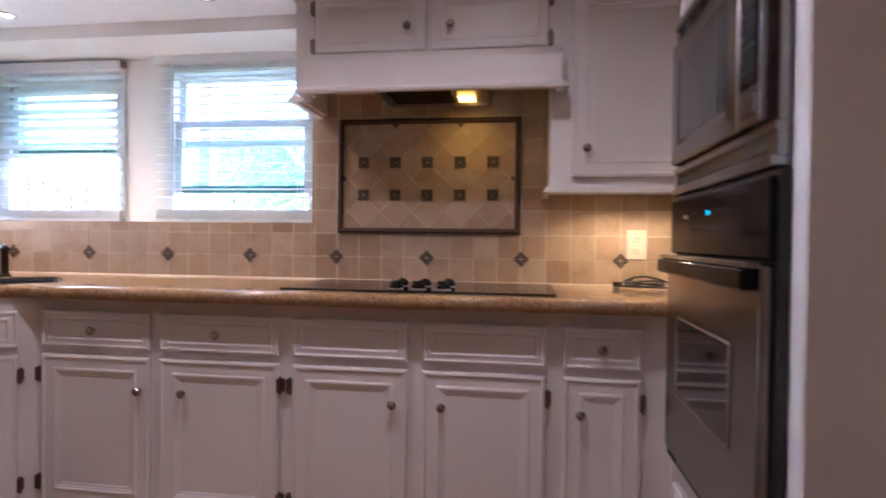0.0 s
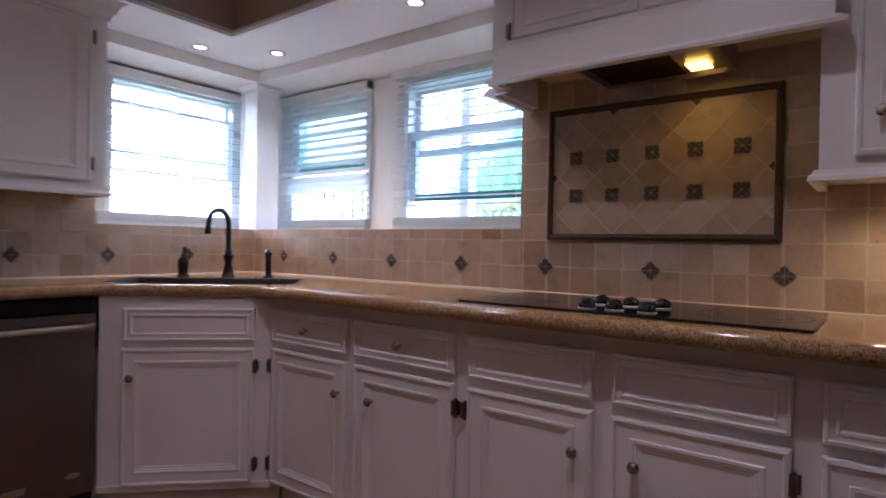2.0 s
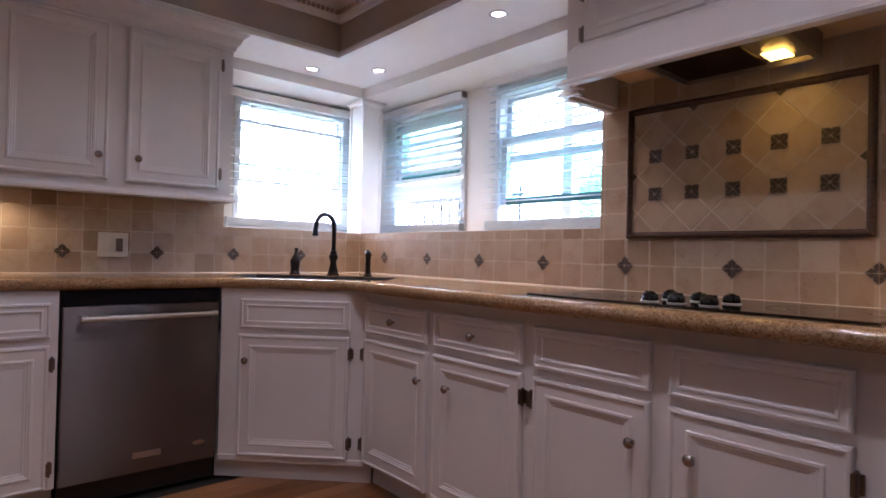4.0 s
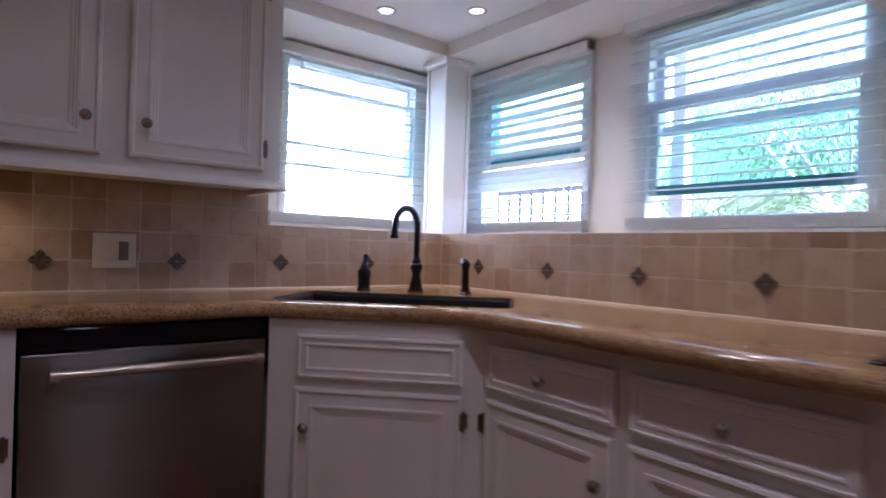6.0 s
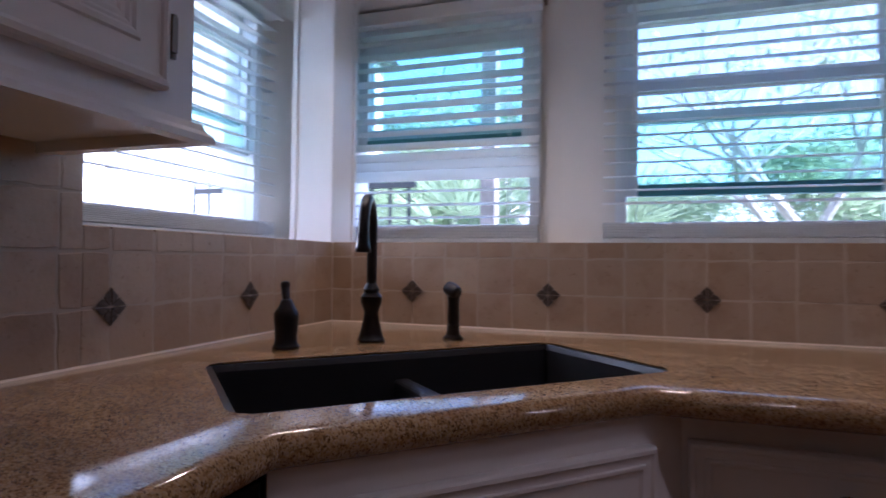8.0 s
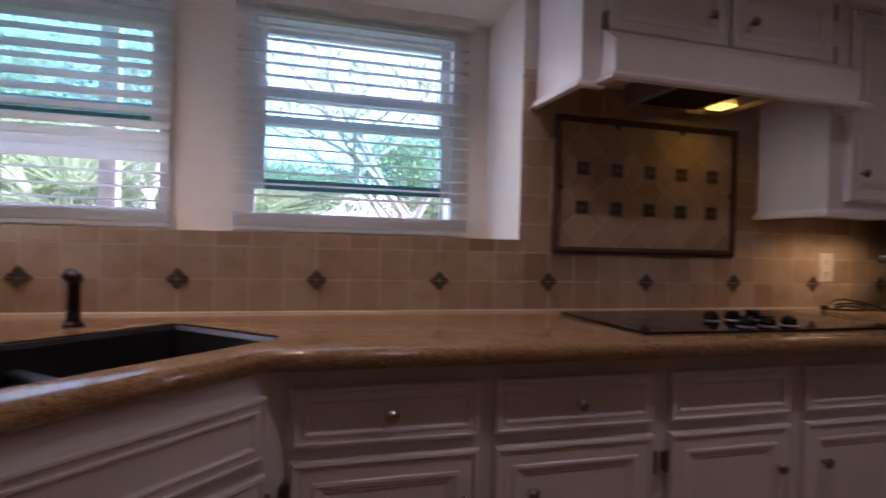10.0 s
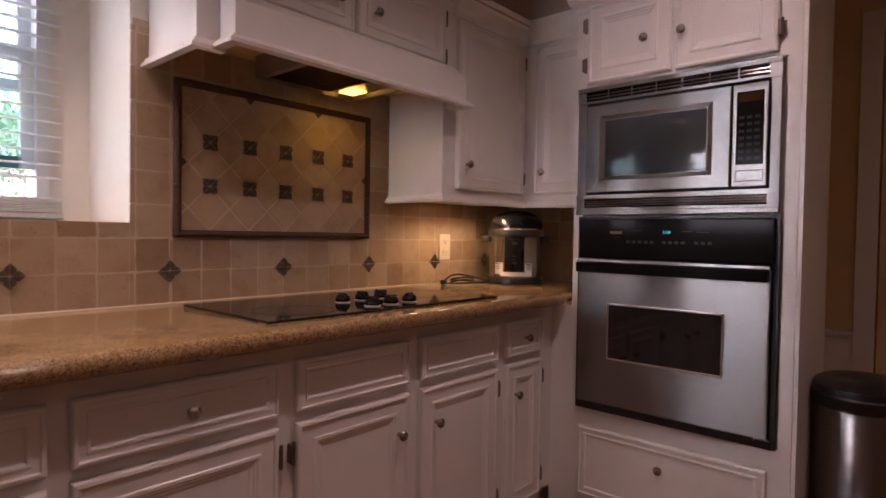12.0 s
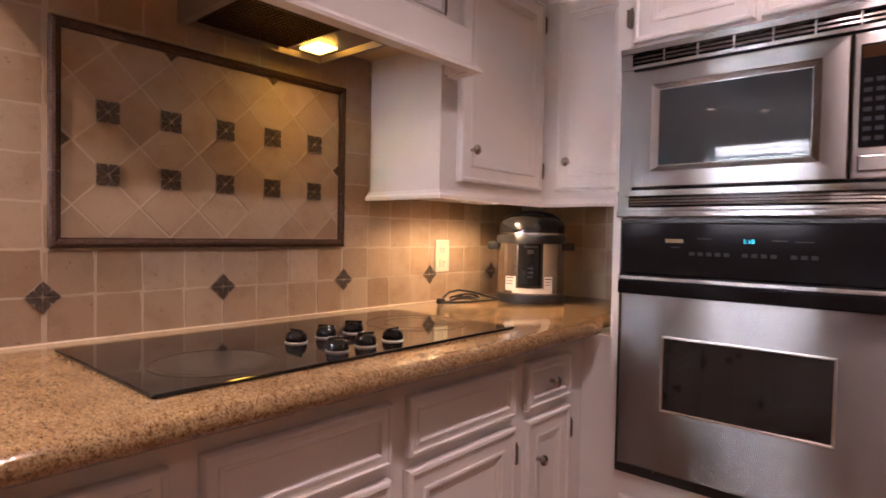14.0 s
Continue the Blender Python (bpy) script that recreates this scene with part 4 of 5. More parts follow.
part("door_window", soft_box(0.124, -0.0405, 0.140, 0.491, -0.037, 0.350, 0.0015), M["mw_glass"], mdoor, "dark microwave window")
cp = part("control_panel", soft_box(0.570, -0.042, 0.078, 0.676, -0.012, 0.412, 0.004), M["steel"], mw, "steel control panel")
part("keypad", soft_box(0.584, -0.0445, 0.150, 0.664, -0.0415, 0.385, 0.002), M["panel_black"], cp, "black keypad")
part("display", soft_box(0.588, -0.0450, 0.352, 0.660, -0.0444, 0.380, 0.0002, 1), M["amber_glass"], cp, "dim brown display window")
part("release_button", soft_box(0.584, -0.0455, 0.096, 0.664, -0.0415, 0.132, 0.003), M["steel"], cp, "steel door button")
kb = bmesh.new()
for r_ in range(7):
    for c_ in range(3):
        box_into(kb, 0.592 + c_ * 0.023, -0.0452, 0.165 + r_ * 0.022, 0.608 + c_ * 0.023, -0.0446, 0.175 + r_ * 0.022)
tagged(part("keys", kb, M["grey_print"], cp, "rows of faint grey keys"), kind="stuff")

oven = thing("wall_oven", pose(TOWER, 1.568, 0.474, 0, 0, -90), "brushed steel wall oven with black control panel, shut", "oven")
ow, oh = 0.704, 0.752
part("frame", boxes((0, -0.018, 0, ow, 0, 0.030), (0, -0.018, 0.030, 0.016, 0, oh), (ow - 0.016, -0.018, 0.030, ow, 0, oh), (0.016, -0.018, oh - 0.02, ow - 0.016, 0, oh)), M["black"], oven, "black oven frame")
# shade of the oven door gap, drawn as a near-black sheet
part("gap_shade", boxes((0.016, -0.008, 0.030, ow - 0.016, -0.002, oh - 0.02)), M["gap_black"], oven, "near-black sheet for the shade round the door")
panel = part("control_panel", soft_box(0.010, -0.034, 0.592, ow - 0.010, -0.004, 0.742, 0.005), M["panel_black"], oven, "glossy black control panel")
odoor = part("door", soft_box(0.018, -0.044, 0.034, ow - 0.018, -0.008, 0.584, 0.004), M["steel"], oven, "brushed steel door")
part("window_bezel", framed_panel(0.412, 0.214, [(0, 0), (0, 0.003), (0.004, 0.004), (0.008, 0.001)], 0.140, 0.211, -0.044), M["nickel"], odoor, "polished rim of the window")
part("door_window", soft_box(0.147, -0.0465, 0.218, 0.545, -0.0445, 0.418, 0.0008), M["oven_glass"], odoor, "dark oven window")
part("handle_cap", soft_box(0.016, -0.066, 0.578, ow - 0.016, -0.040, 0.590, 0.002), M["steel"], odoor, "steel strip over the handle")
part("handle", soft_box(0.018, -0.074, 0.538, ow - 0.018, -0.046, 0.577, 0.006, 3), M["panel_black"], odoor, "black moulded door handle")
part("lower_vent", soft_box(0.006, -0.030, 0.002, ow - 0.006, -0.016, 0.030, 0.003), M["black"], oven, "black lower trim")
for x in (0.055, ow - 0.125):
    part("foot_clip", boxes((x, -0.046, 0.026, x + 0.07, -0.030, 0.036)), M["black"], oven)


def lettering(text, size, m, mat, parent, label):
    cu = bpy.data.curves.new("lettering", "FONT")
    cu.body, cu.size, cu.extrude, cu.align_x = text, size, 0.0003, "CENTER"
    tmp = bpy.data.objects.new("tmp", cu)
    scene.collection.objects.link(tmp)
    me = bpy.data.meshes.new_from_object(tmp.evaluated_get(bpy.context.evaluated_depsgraph_get()))
    bpy.data.objects.remove(tmp)
    me.materials.clear()
    me.materials.append(mat)
    me.name = "lettering"
    ob = new("lettering", me)
    ob.parent = parent
    ob.matrix_local = m
    return tagged(ob, label)


lettering("1:10", 0.016, pose(0.352, -0.0345, 0.688, 90, 0, 0), M["clock"], panel, "lit cyan clock digits")
pr = bmesh.new()
for x0, x1, z in ((0.225, 0.262, 0.697), (0.405, 0.440, 0.695), (0.455, 0.495, 0.693), (0.155, 0.180, 0.672)):
    box_into(pr, x0, -0.0346, z, x1, -0.0342, z + 0.003)
for i in range(14):
    x = 0.205 + i * 0.022
    if i not in (5, 10):
        box_into(pr, x, -0.0346, 0.652, x + 0.014, -0.0342, 0.662)
tagged(part("panel_print", pr, M["grey_print"], panel, "small grey printed marks"), kind="stuff")
part("maker_mark", soft_box(0.140, -0.0348, 0.686, 0.188, -0.0342, 0.696, 0.0002, 1), M["gold_print"], panel, "small plain gold mark")

# ---- hob ----
hob = thing("cooktop", pose(-0.188, 1.952, COUNTER), "black glass electric cooktop with central knobs", "cooktop")
part("glass", soft_box(-0.478, -0.237, 0.0005, 0.478, 0.237, 0.0075, 0.003), M["cook_glass"], hob, "black glass plate")
for x, y, r in ((-0.305, -0.090, 0.118), (0.325, -0.010, 0.140)):
    for rr, ww in ((r, 0.005), (r * 0.64, 0.003)):
        part("burner_ring", loft([[(q * math.cos(a), q * math.sin(a), 0.0079) for a in (2 * math.pi * k / 40 for k in range(40))] for q in (rr, rr - ww)], False, False), M["burner"], hob, "printed burner ring").location = (x, y, 0)
part("burner_haze", lathe([(0.100, 0.0076), (0.098, 0.0078), (0.002, 0.0078)], 40, False), M["haze"], hob, "dull worn patch inside the burner").location = (-0.305, -0.090, 0)
KN = mesh_of("control_knob", joined(lathe([(0.0215, 0), (0.0235, 0.004), (0.0240, 0.010), (0.0225, 0.018), (0.0190, 0.0235), (0.0120, 0.0265), (0.002, 0.0275)], 22), soft_box(-0.0032, -0.0205, 0.015, 0.0032, 0.0205, 0.0300, 0.0015, 1)), M["black_gloss"], True)
RING = mesh_of("knob_ring", loft([[(q * math.cos(a), q * math.sin(a), z) for a in (2 * math.pi * k / 24 for k in range(24))] for q, z in ((0.0252, 0), (0.0256, 0.0014), (0.0246, 0.0028))]), M["nickel"], True)
for k, (x, y) in enumerate(((-0.083, -0.030), (0.003, -0.025), (0.092, -0.018), (-0.075, -0.166), (0.004, -0.164), (0.092, -0.158))):
    o = new("control_knob", KN)
    o.parent = hob
    o.matrix_local = pose(x, y, 0.0078, 0, 0, 20 * k)
    tagged(o, "black cooktop knob with a chrome ring")
    c = new("knob_ring", RING)
    c.parent = o

# ---- cooker, cable, socket, switch ----
pot = thing("pressure_cooker", pose(0.888, 2.050, COUNTER, 0, 0, -58) @ Matrix.Diagonal((0.935, 0.935, 1.02, 1)), "steel and black electric pressure cooker with domed lid", "cooker")
part("base", lathe([(0.128, 0), (0.140, 0.004), (0.140, 0.030), (0.136, 0.036)], 32), M["black"], pot, "black plastic base", True)
part("body", lathe([(0.136, 0.036), (0.139, 0.06), (0.139, 0.225), (0.134, 0.228)], 32), M["steel_pot"], pot, "brushed steel shell", True)
part("collar", lathe([(0.139, 0.222), (0.144, 0.226), (0.144, 0.246), (0.140, 0.252)], 32), M["black"], pot, smooth=True)
part("rim_band", lathe([(0.137, 0.250), (0.139, 0.254), (0.137, 0.262), (0.130, 0.264)], 32), M["steel_pot"], pot, "polished rim", True)
part("lid", lathe([(0.138, 0.262), (0.138, 0.280), (0.130, 0.301), (0.108, 0.317), (0.062, 0.327), (0.002, 0.331)], 32), M["black_gloss"], pot, "glossy black domed lid", True)
arch = [(-0.128, 0.285), (-0.112, 0.308), (-0.085, 0.325), (-0.045, 0.335), (0.0, 0.338), (0.045, 0.335), (0.085, 0.325), (0.112, 0.308), (0.128, 0.285)]
part("lid_handle", loft([[(x, -0.030, z - 0.006), (x, -0.022, z + 0.008), (x, 0.022, z + 0.008), (x, 0.030, z - 0.006)] for x, z in arch]), M["black"], pot, "low arched black lid handle", True)
for s in (-1, 1):
    part("side_handle", soft_box(s * 0.155 - 0.022, -0.032, 0.196, s * 0.155 + 0.022, 0.032, 0.226, 0.008), M["black"], pot, "black side handle")
front = [radians(-90 + a) for a in (-20, -13, -6, 0, 6, 13, 20)]
cpnl = part("control_panel", loft([[(r_ * math.cos(a), r_ * math.sin(a), z) for a in front] + [((r_ - 0.004) * math.cos(a), (r_ - 0.004) * math.sin(a), z) for a in front[::-1]] for r_, z in ((0.1425, 0.062), (0.1435, 0.070), (0.1435, 0.215), (0.1425, 0.222))]), M["black_gloss"], pot, "black control panel")


def curved_patch(a0, a1, z0, z1, r_):
    n = 6
    aa = [radians(-90 + a0 + (a1 - a0) * k / n) for k in range(n + 1)]
    return loft([[(q * math.cos(a), q * math.sin(a), z) for a in aa for q in (r_,)] + [((r_ - 0.001) * math.cos(a), (r_ - 0.001) * math.sin(a), z) for a in aa[::-1]] for z in (z0, z1)])


part("sticker", curved_patch(-44, -24, 0.050, 0.102, 0.1405), M["label_white"], pot, "white paper sticker")
part("sticker", curved_patch(23, 38, 0.050, 0.102, 0.1405), M["label_white"], pot, "white paper sticker")
part("sticker", curved_patch(-30, 38, 0.042, 0.060, 0.1412), M["label_white"], pot, "white paper sticker strip")
bars = [curved_patch(-42, -28, 0.094, 0.098, 0.1410), curved_patch(-42, -29, 0.084, 0.087, 0.1410), curved_patch(-42, -30, 0.074, 0.077, 0.1410), curved_patch(25, 36, 0.092, 0.097, 0.1410), curved_patch(25, 35, 0.082, 0.085, 0.1410), curved_patch(25, 34, 0.072, 0.075, 0.1410)]
tagged(part("sticker_print", joined(*bars), M["label_ink"], pot, "dark bars of small print"), kind="stuff")
keys = [curved_patch(-5, 5, 0.185, 0.200, 0.1440)] + [curved_patch(-4, 4, z, z + 0.006, 0.1440) for z in (0.100, 0.115, 0.130)] + [curved_patch(-10, 10, 0.208, 0.213, 0.1440)]
tagged(part("panel_print", joined(*keys), M["grey_print"], cpnl, "small grey printed marks"), kind="stuff")

cable = thing("power_cable", pose(0.545, 2.175, COUNTER), "black power cable looped on the worktop", "cable")
part("cord", tube([(0.015, 0.045, 0.005), (0.035, 0.055, 0.020), (0.075, 0.060, 0.038), (0.120, 0.050, 0.044), (0.165, 0.025, 0.036), (0.200, -0.005, 0.024), (0.225, -0.040, 0.014), (0.250, -0.060, 0.010)], 0.0042, 8), M["black"], cable, smooth=True)
part("cord", tube([(0.015, 0.045, 0.005), (0.060, 0.010, 0.005), (0.110, -0.015, 0.006), (0.165, -0.020, 0.005), (0.215, -0.035, 0.006), (0.255, -0.058, 0.010)], 0.0042, 8), M["black"], cable, smooth=True)
loop = [(0.110 + 0.075 * math.cos(a) * (1 - 0.05 * math.sin(3 * a)), 0.015 + 0.040 * math.sin(a), 0.009 + 0.006 * math.sin(2 * a) + 0.0008 * k) for k, a in enumerate(2 * math.pi * j / 14 for j in range(24))]
part("cord_bundle", tube(loop, 0.0042, 8), M["black"], cable, smooth=True)
part("plug", soft_box(-0.010, 0.030, 0.0, 0.022, 0.052, 0.022, 0.006), M["black"], cable, "moulded black plug")


def wall_plate(name, m, w, h, label, category):
    p = thing(name, m, label, category)
    part("plate", soft_box(-w / 2, -0.007, -h / 2, w / 2, 0, h / 2, 0.003), M["plate"], p)
    return p


socket = wall_plate("wall_socket", pose(0.640, NORTH - 0.004, 1.088), 0.078, 0.122, "cream double wall socket above the worktop", "socket")
for z in (-0.026, 0.026):
    o = part("outlet", soft_box(-0.017, -0.0095, z - 0.015, 0.017, -0.006, z + 0.015, 0.002), M["plate"], socket)
    part("slots", boxes((-0.008, -0.0100, z - 0.004, -0.0055, -0.0094, z + 0.006), (0.0055, -0.0100, z - 0.004, 0.008, -0.0094, z + 0.006), (-0.002, -0.0100, z - 0.012, 0.002, -0.0094, z - 0.008)), M["label_ink"], o)
switch = wall_plate("light_switch", pose(WEST + 0.004, 0.879, 1.053, 0, 0, 90), 0.130, 0.118, "cream double switch plate with one dark rocker", "switch")
part("rocker", soft_box(-0.040, -0.011, -0.030, -0.008, -0.006, -0.002, 0.002), M["plate"], switch)
part("rocker", soft_box(-0.040, -0.010, 0.002, -0.008, -0.006, 0.030, 0.002), M["plate"], switch)
part("rocker", soft_box(0.012, -0.010, -0.032, 0.042, -0.006, 0.032, 0.002), M["hinge"], switch, "dark bronze rocker")

# ---- recessed lights ----
def downlight(x, y, z, r, label, group):
    d = thing("recessed_light", pose(x, y, z), label, "ceiling light", group)
    part("trim_ring", lathe([(r, 0.0), (r + 0.014, -0.001), (r + 0.015, -0.004), (r + 0.004, -0.007), (r - 0.002, -0.003)], 28, False), M["nickel"], d, "satin metal trim ring", True)
    part("bulb_face", lathe([(r - 0.001, -0.002), (r * 0.7, -0.0045), (0.002, -0.006)], 24, False), M["bulb"], d, "glowing bulb face", True)
    return d


for x, y in DOWNLIGHTS:
    downlight(x, y, SOFFIT_Z, 0.030, "small lit recessed light in the white soffit", "soffit lights")
for x, y in CANS:
    downlight(x, y, CEILING_Z, 0.060, "lit recessed light in the tray ceiling", "ceiling lights")
for x, y, z in PUCKS:
    d = thing("puck_light", pose(x, y, z + 0.0155), "lit puck light under the wall cabinet", "cabinet light", "puck lights")
    part("rim", lathe([(0.032, 0), (0.034, -0.012), (0.027, -0.016), (0.0205, -0.0162)], 20, False), M["nickel"], d, smooth=True)
    part("lens", lathe([(0.021, -0.0165), (0.002, -0.0185)], 20, False), M["puck_bulb"], d, "glowing lens")

# ---- waste bin beside the tower ----
bin_ = thing("waste_bin", pose(0.935, 0.670, 0), "brushed steel pedal bin with a black domed lid", "bin")


def oval(r_, z, kx=1.0, ky=0.85):
    return [(r_ * kx * math.cos(a), r_ * ky * math.sin(a), z) for a in (2 * math.pi * k / 32 for k in range(32))]


part("base", loft([oval(0.172, 0), oval(0.176, 0.01), oval(0.176, 0.04), oval(0.170, 0.045)]), M["black"], bin_, "black base ring", True)
part("body", loft([oval(0.168, 0.045), oval(0.168, 0.600), oval(0.165, 0.604)]), M["steel_bin"], bin_, "brushed steel body", True)
part("rim", loft([oval(0.174, 0.602), oval(0.178, 0.608), oval(0.178, 0.640), oval(0.172, 0.646)]), M["black"], bin_, "black rim", True)
part("lid", loft([oval(0.172, 0.646), oval(0.170, 0.668), oval(0.140, 0.684), oval(0.06, 0.690)]), M["black"], bin_, "black domed lid", True)

# ---- outside ----
tagged(new("ground", mesh_of("ground", boxes((-400, -400, -0.9, 400, 400, -0.45)), M["grass"])), "rough lawn around the house", "ground", kind="structure")


def house_outside():
    h = thing("neighbour_house", pose(-9.5, 1.5, -0.45), "pale sunlit stucco house next door", "house")
    part("wall", boxes((-5, -7, 0, 0, 5.95, 6.4)), M["stucco"], h)
    part("roof", loft([[(-5.5, -7.6, 6.4), (0.6, -7.6, 6.4), (-2.5, -7.6, 8.2)], [(-5.5, 6.0, 6.4), (0.6, 6.0, 6.4), (-2.5, 6.0, 8.2)]]), M["roof"], h, "grey shingle roof")


house_outside()

fence = thing("garden_fence", pose(0, 8.2, -0.45), "weathered grey board fence behind the yard", "fence")
bme = mesh_of("board", soft_box(0, 0, 0, 0.138, 0.02, 1.85, 0.004, 1), M["fence"])
rf = random.Random(4)
for i in range(64):
    o = new("board", bme)
    o.parent = fence
    o.matrix_local = pose(-5.0 + i * 0.145, rf.uniform(-0.01, 0.01), rf.uniform(-0.03, 0.03))
part("rail", boxes((-5, 0.022, 0.3, 4, 0.06, 0.39)), M["fence"], fence)
part("rail", boxes((-5, 0.022, 1.4, 4, 0.06, 1.49)), M["fence"], fence)

garage = thing("neighbour_house", pose(-6.7, 7.6, -0.45), "pale stucco house at the back of the yard", "house")
part("wall", boxes((-7, 0, 0, 0, 4, 5.6)), M["stucco"], garage)
part("roof", loft([[(-7.4, -0.4, 5.6), (0.4, -0.4, 5.6), (0.4, 4.4, 5.6), (-7.4, 4.4, 5.6)], [(-6.2, 2.0, 6.7), (-0.8, 2.0, 6.7), (-0.8, 2.1, 6.7), (-6.2, 2.1, 6.7)]]), M["roof"], garage, "grey shingle roof")

rails = thing("yard_railing", pose(-3.6, 4.6, -0.45), "dark iron railing with upright bars across the yard", "railing")
part("top_rail", boxes((-1.6, -0.02, 2.10, 0.40, 0.02, 2.14)), M["iron"], rails)
part("low_rail", boxes((-1.6, -0.02, 0.25, 0.40, 0.02, 0.29)), M["iron"], rails)
pm = mesh_of("bar", boxes((-0.010, -0.010, 0, 0.010, 0.010, 2.20)), M["iron"])
for i in range(14):
    o = new("bar", pm)
    o.parent = rails
    o.matrix_local = pose(-1.6 + i * 0.150, 0, 0)
yard_post = thing("garden_post", pose(-2.64, 4.6, -0.45), "tall square post with a flat cap in the yard", "post")
part("shaft", soft_box(-0.055, -0.055, 0, 0.055, 0.055, 3.4, 0.006), M["fence"], yard_post)
part("cap", soft_box(-0.075, -0.075, 3.4, 0.075, 0.075, 3.44, 0.006), M["fence"], yard_post)


def bare_tree(name, place, height, seed, label, leafy):
    """Tapered trunk, forking limbs and sparse small leaves."""
    r = random.Random(seed)
    t = thing(name, pose(*place), label, "tree", "garden trees")
    limbs, tips = [], []

    def grow(p, d, length, rad, depth):
        pts = [p]
        for k in range(4):
            d = (d + Vector((r.uniform(-1, 1), r.uniform(-1, 1), r.uniform(-0.4, 0.7))) * 0.16).normalized()
            pts.append(pts[-1] + d * length / 4)
        limbs.append(tube(pts, rad, 6 if depth < 2 else 4, rad * 0.6))
        if depth < 4:
            for k in range(3 if depth else 5):
                side = Vector((r.uniform(-1, 1), r.uniform(-1, 1), r.uniform(-0.1, 0.5))).normalized()
                grow(pts[-1 - (k % 2)], (d * 0.55 + side * 0.75).normalized(), length * r.uniform(0.55, 0.78), rad * 0.55, depth + 1)
        else:
            tips.append(pts[-1])
            tips.append(pts[2])
    grow(Vector((0, 0, 0)), Vector((0, 0, 1)), height * 0.30, height * 0.013, 0)
    trunk = limbs.pop(0)
    part("trunk", trunk, M["bark"], t, smooth=True)
    tagged(part("limb_growth", joined(*limbs), M["bark"], t), kind="stuff")
    lv = bmesh.new()
    for p in tips:
        for k in range(leafy):
            c = p + Vector((r.gauss(0, 1), r.gauss(0, 1), r.gauss(0, 0.8))) * 0.28
            s = r.uniform(0.03, 0.07)
            q = Euler((r.uniform(0, 6), r.uniform(0, 6), r.uniform(0, 6))).to_matrix()
            v = [lv.verts.new(c + q @ Vector(o) * s) for o in ((-1, 0, 0), (0, -0.45, 0.1), (1, 0, 0), (0, 0.45, 0.1))]
            lv.faces.new(v)
    tagged(part("crown", lv, M["leaf"], t, "sparse small leaves"), kind="stuff")


bare_tree("garden_tree", (-0.1, 7.0, -0.45), 6.5, 11, "bare spreading garden tree behind the window", 1)
bare_tree("garden_tree", (-3.6, 10.5, -0.45), 7.5, 23, "tall thin garden tree behind the fence", 7)
bare_tree("garden_tree", (-7.0, 15.0, -0.45), 8.0, 37, "leafy garden tree behind the fence", 24)
bare_tree("garden_tree", (3.5, 11.0, -0.45), 7.5, 41, "leafy garden tree beyond the yard", 20)


def palm(place, seed):
    r = random.Random(seed)
    t = thing("fan_palm", pose(*place), "green fan palm in the yard", "palm")
    part("trunk", tube([(0, 0, 0), (0.04, 0, 0.8), (0.02, 0.03, 1.7)], 0.11, 10, 0.08), M["bark"], t, smooth=True)
    bm = bmesh.new()
    for k in range(26):
        a, e = r.uniform(0, 6.28), r.uniform(-0.3, 1.2)
        d = Vector((math.cos(a) * math.cos(e), math.sin(a) * math.cos(e), math.sin(e)))
        side = d.cross(Vector((0, 0, 1))).normalized()
        o = Vector((0.02, 0.03, 1.7)) + d * 0.45
        for j in range(-6, 7):
            q = (d + side * j * 0.17).normalized()
            tip = o + q * 0.75 - Vector((0, 0, 0.10 * r.random() + 0.012 * abs(j)))
            w = side * 0.018
            v = [bm.verts.new(p) for p in (o - w * 0.4, (o + tip) / 2 - w, tip, (o + tip) / 2 + w)]
            bm.faces.new(v)
    tagged(part("fronds", bm, M["leaf"], t, "fans of narrow green leaflets"), kind="stuff")


for k, (x, y) in enumerate(((-3.2, 15.5), (-0.6, 17.0), (1.6, 15.0), (4.0, 17.5), (-5.6, 18.5), (7.0, 16.0), (-5.4, 10.6), (-4.2, 12.6))):
    bare_tree("garden_tree", (x, y, -0.45), 5.0 + 0.5 * (k % 3), 60 + k, "pale leafy tree in the woods beyond the yard", 34)
palm((-3.4, 6.4, -0.45), 3)
palm((-1.9, 7.4, -0.45), 8)

# ---- pieces: planks, wall tiles, decos ----
PL = 0.086
rp = random.Random(8)
plank_me = {}
for i in range(52):
    x = -2.0 + i * PL
    y = -3.4 - rp.uniform(0, 0.9)
    while y < 1.75:
        L = rp.choice((0.9, 1.2, 1.5, 1.8))
        if x > 1.65:
            L = 1.8
        if L not in plank_me:
            plank_me[L] = mesh_of("plank", soft_box(0.0008, 0.0008, -0.012, PL - 0.0008, L - 0.0008, 0.0, 0.0012, 1), M["plank"])
        o = new("plank", plank_me[L])
        o.parent = floor
        o.matrix_local = pose(x, y, 0)
        y += L

T = 0.103


def chip_outline(w, h, r, rag=0.0010):
    """Uneven outline of a tumbled tile."""
    pts = []
    for (x0, y0), (x1, y1) in (((0, 0), (w, 0)), ((w, 0), (w, h)), ((w, h), (0, h)), ((0, h), (0, 0))):
        for k in range(3):
            u = (k + 0.15) / 3 if k else 0.03
            pts.append((x0 + (x1 - x0) * u + r.uniform(-rag, rag), y0 + (y1 - y0) * u + r.uniform(-rag, rag)))
    return pts


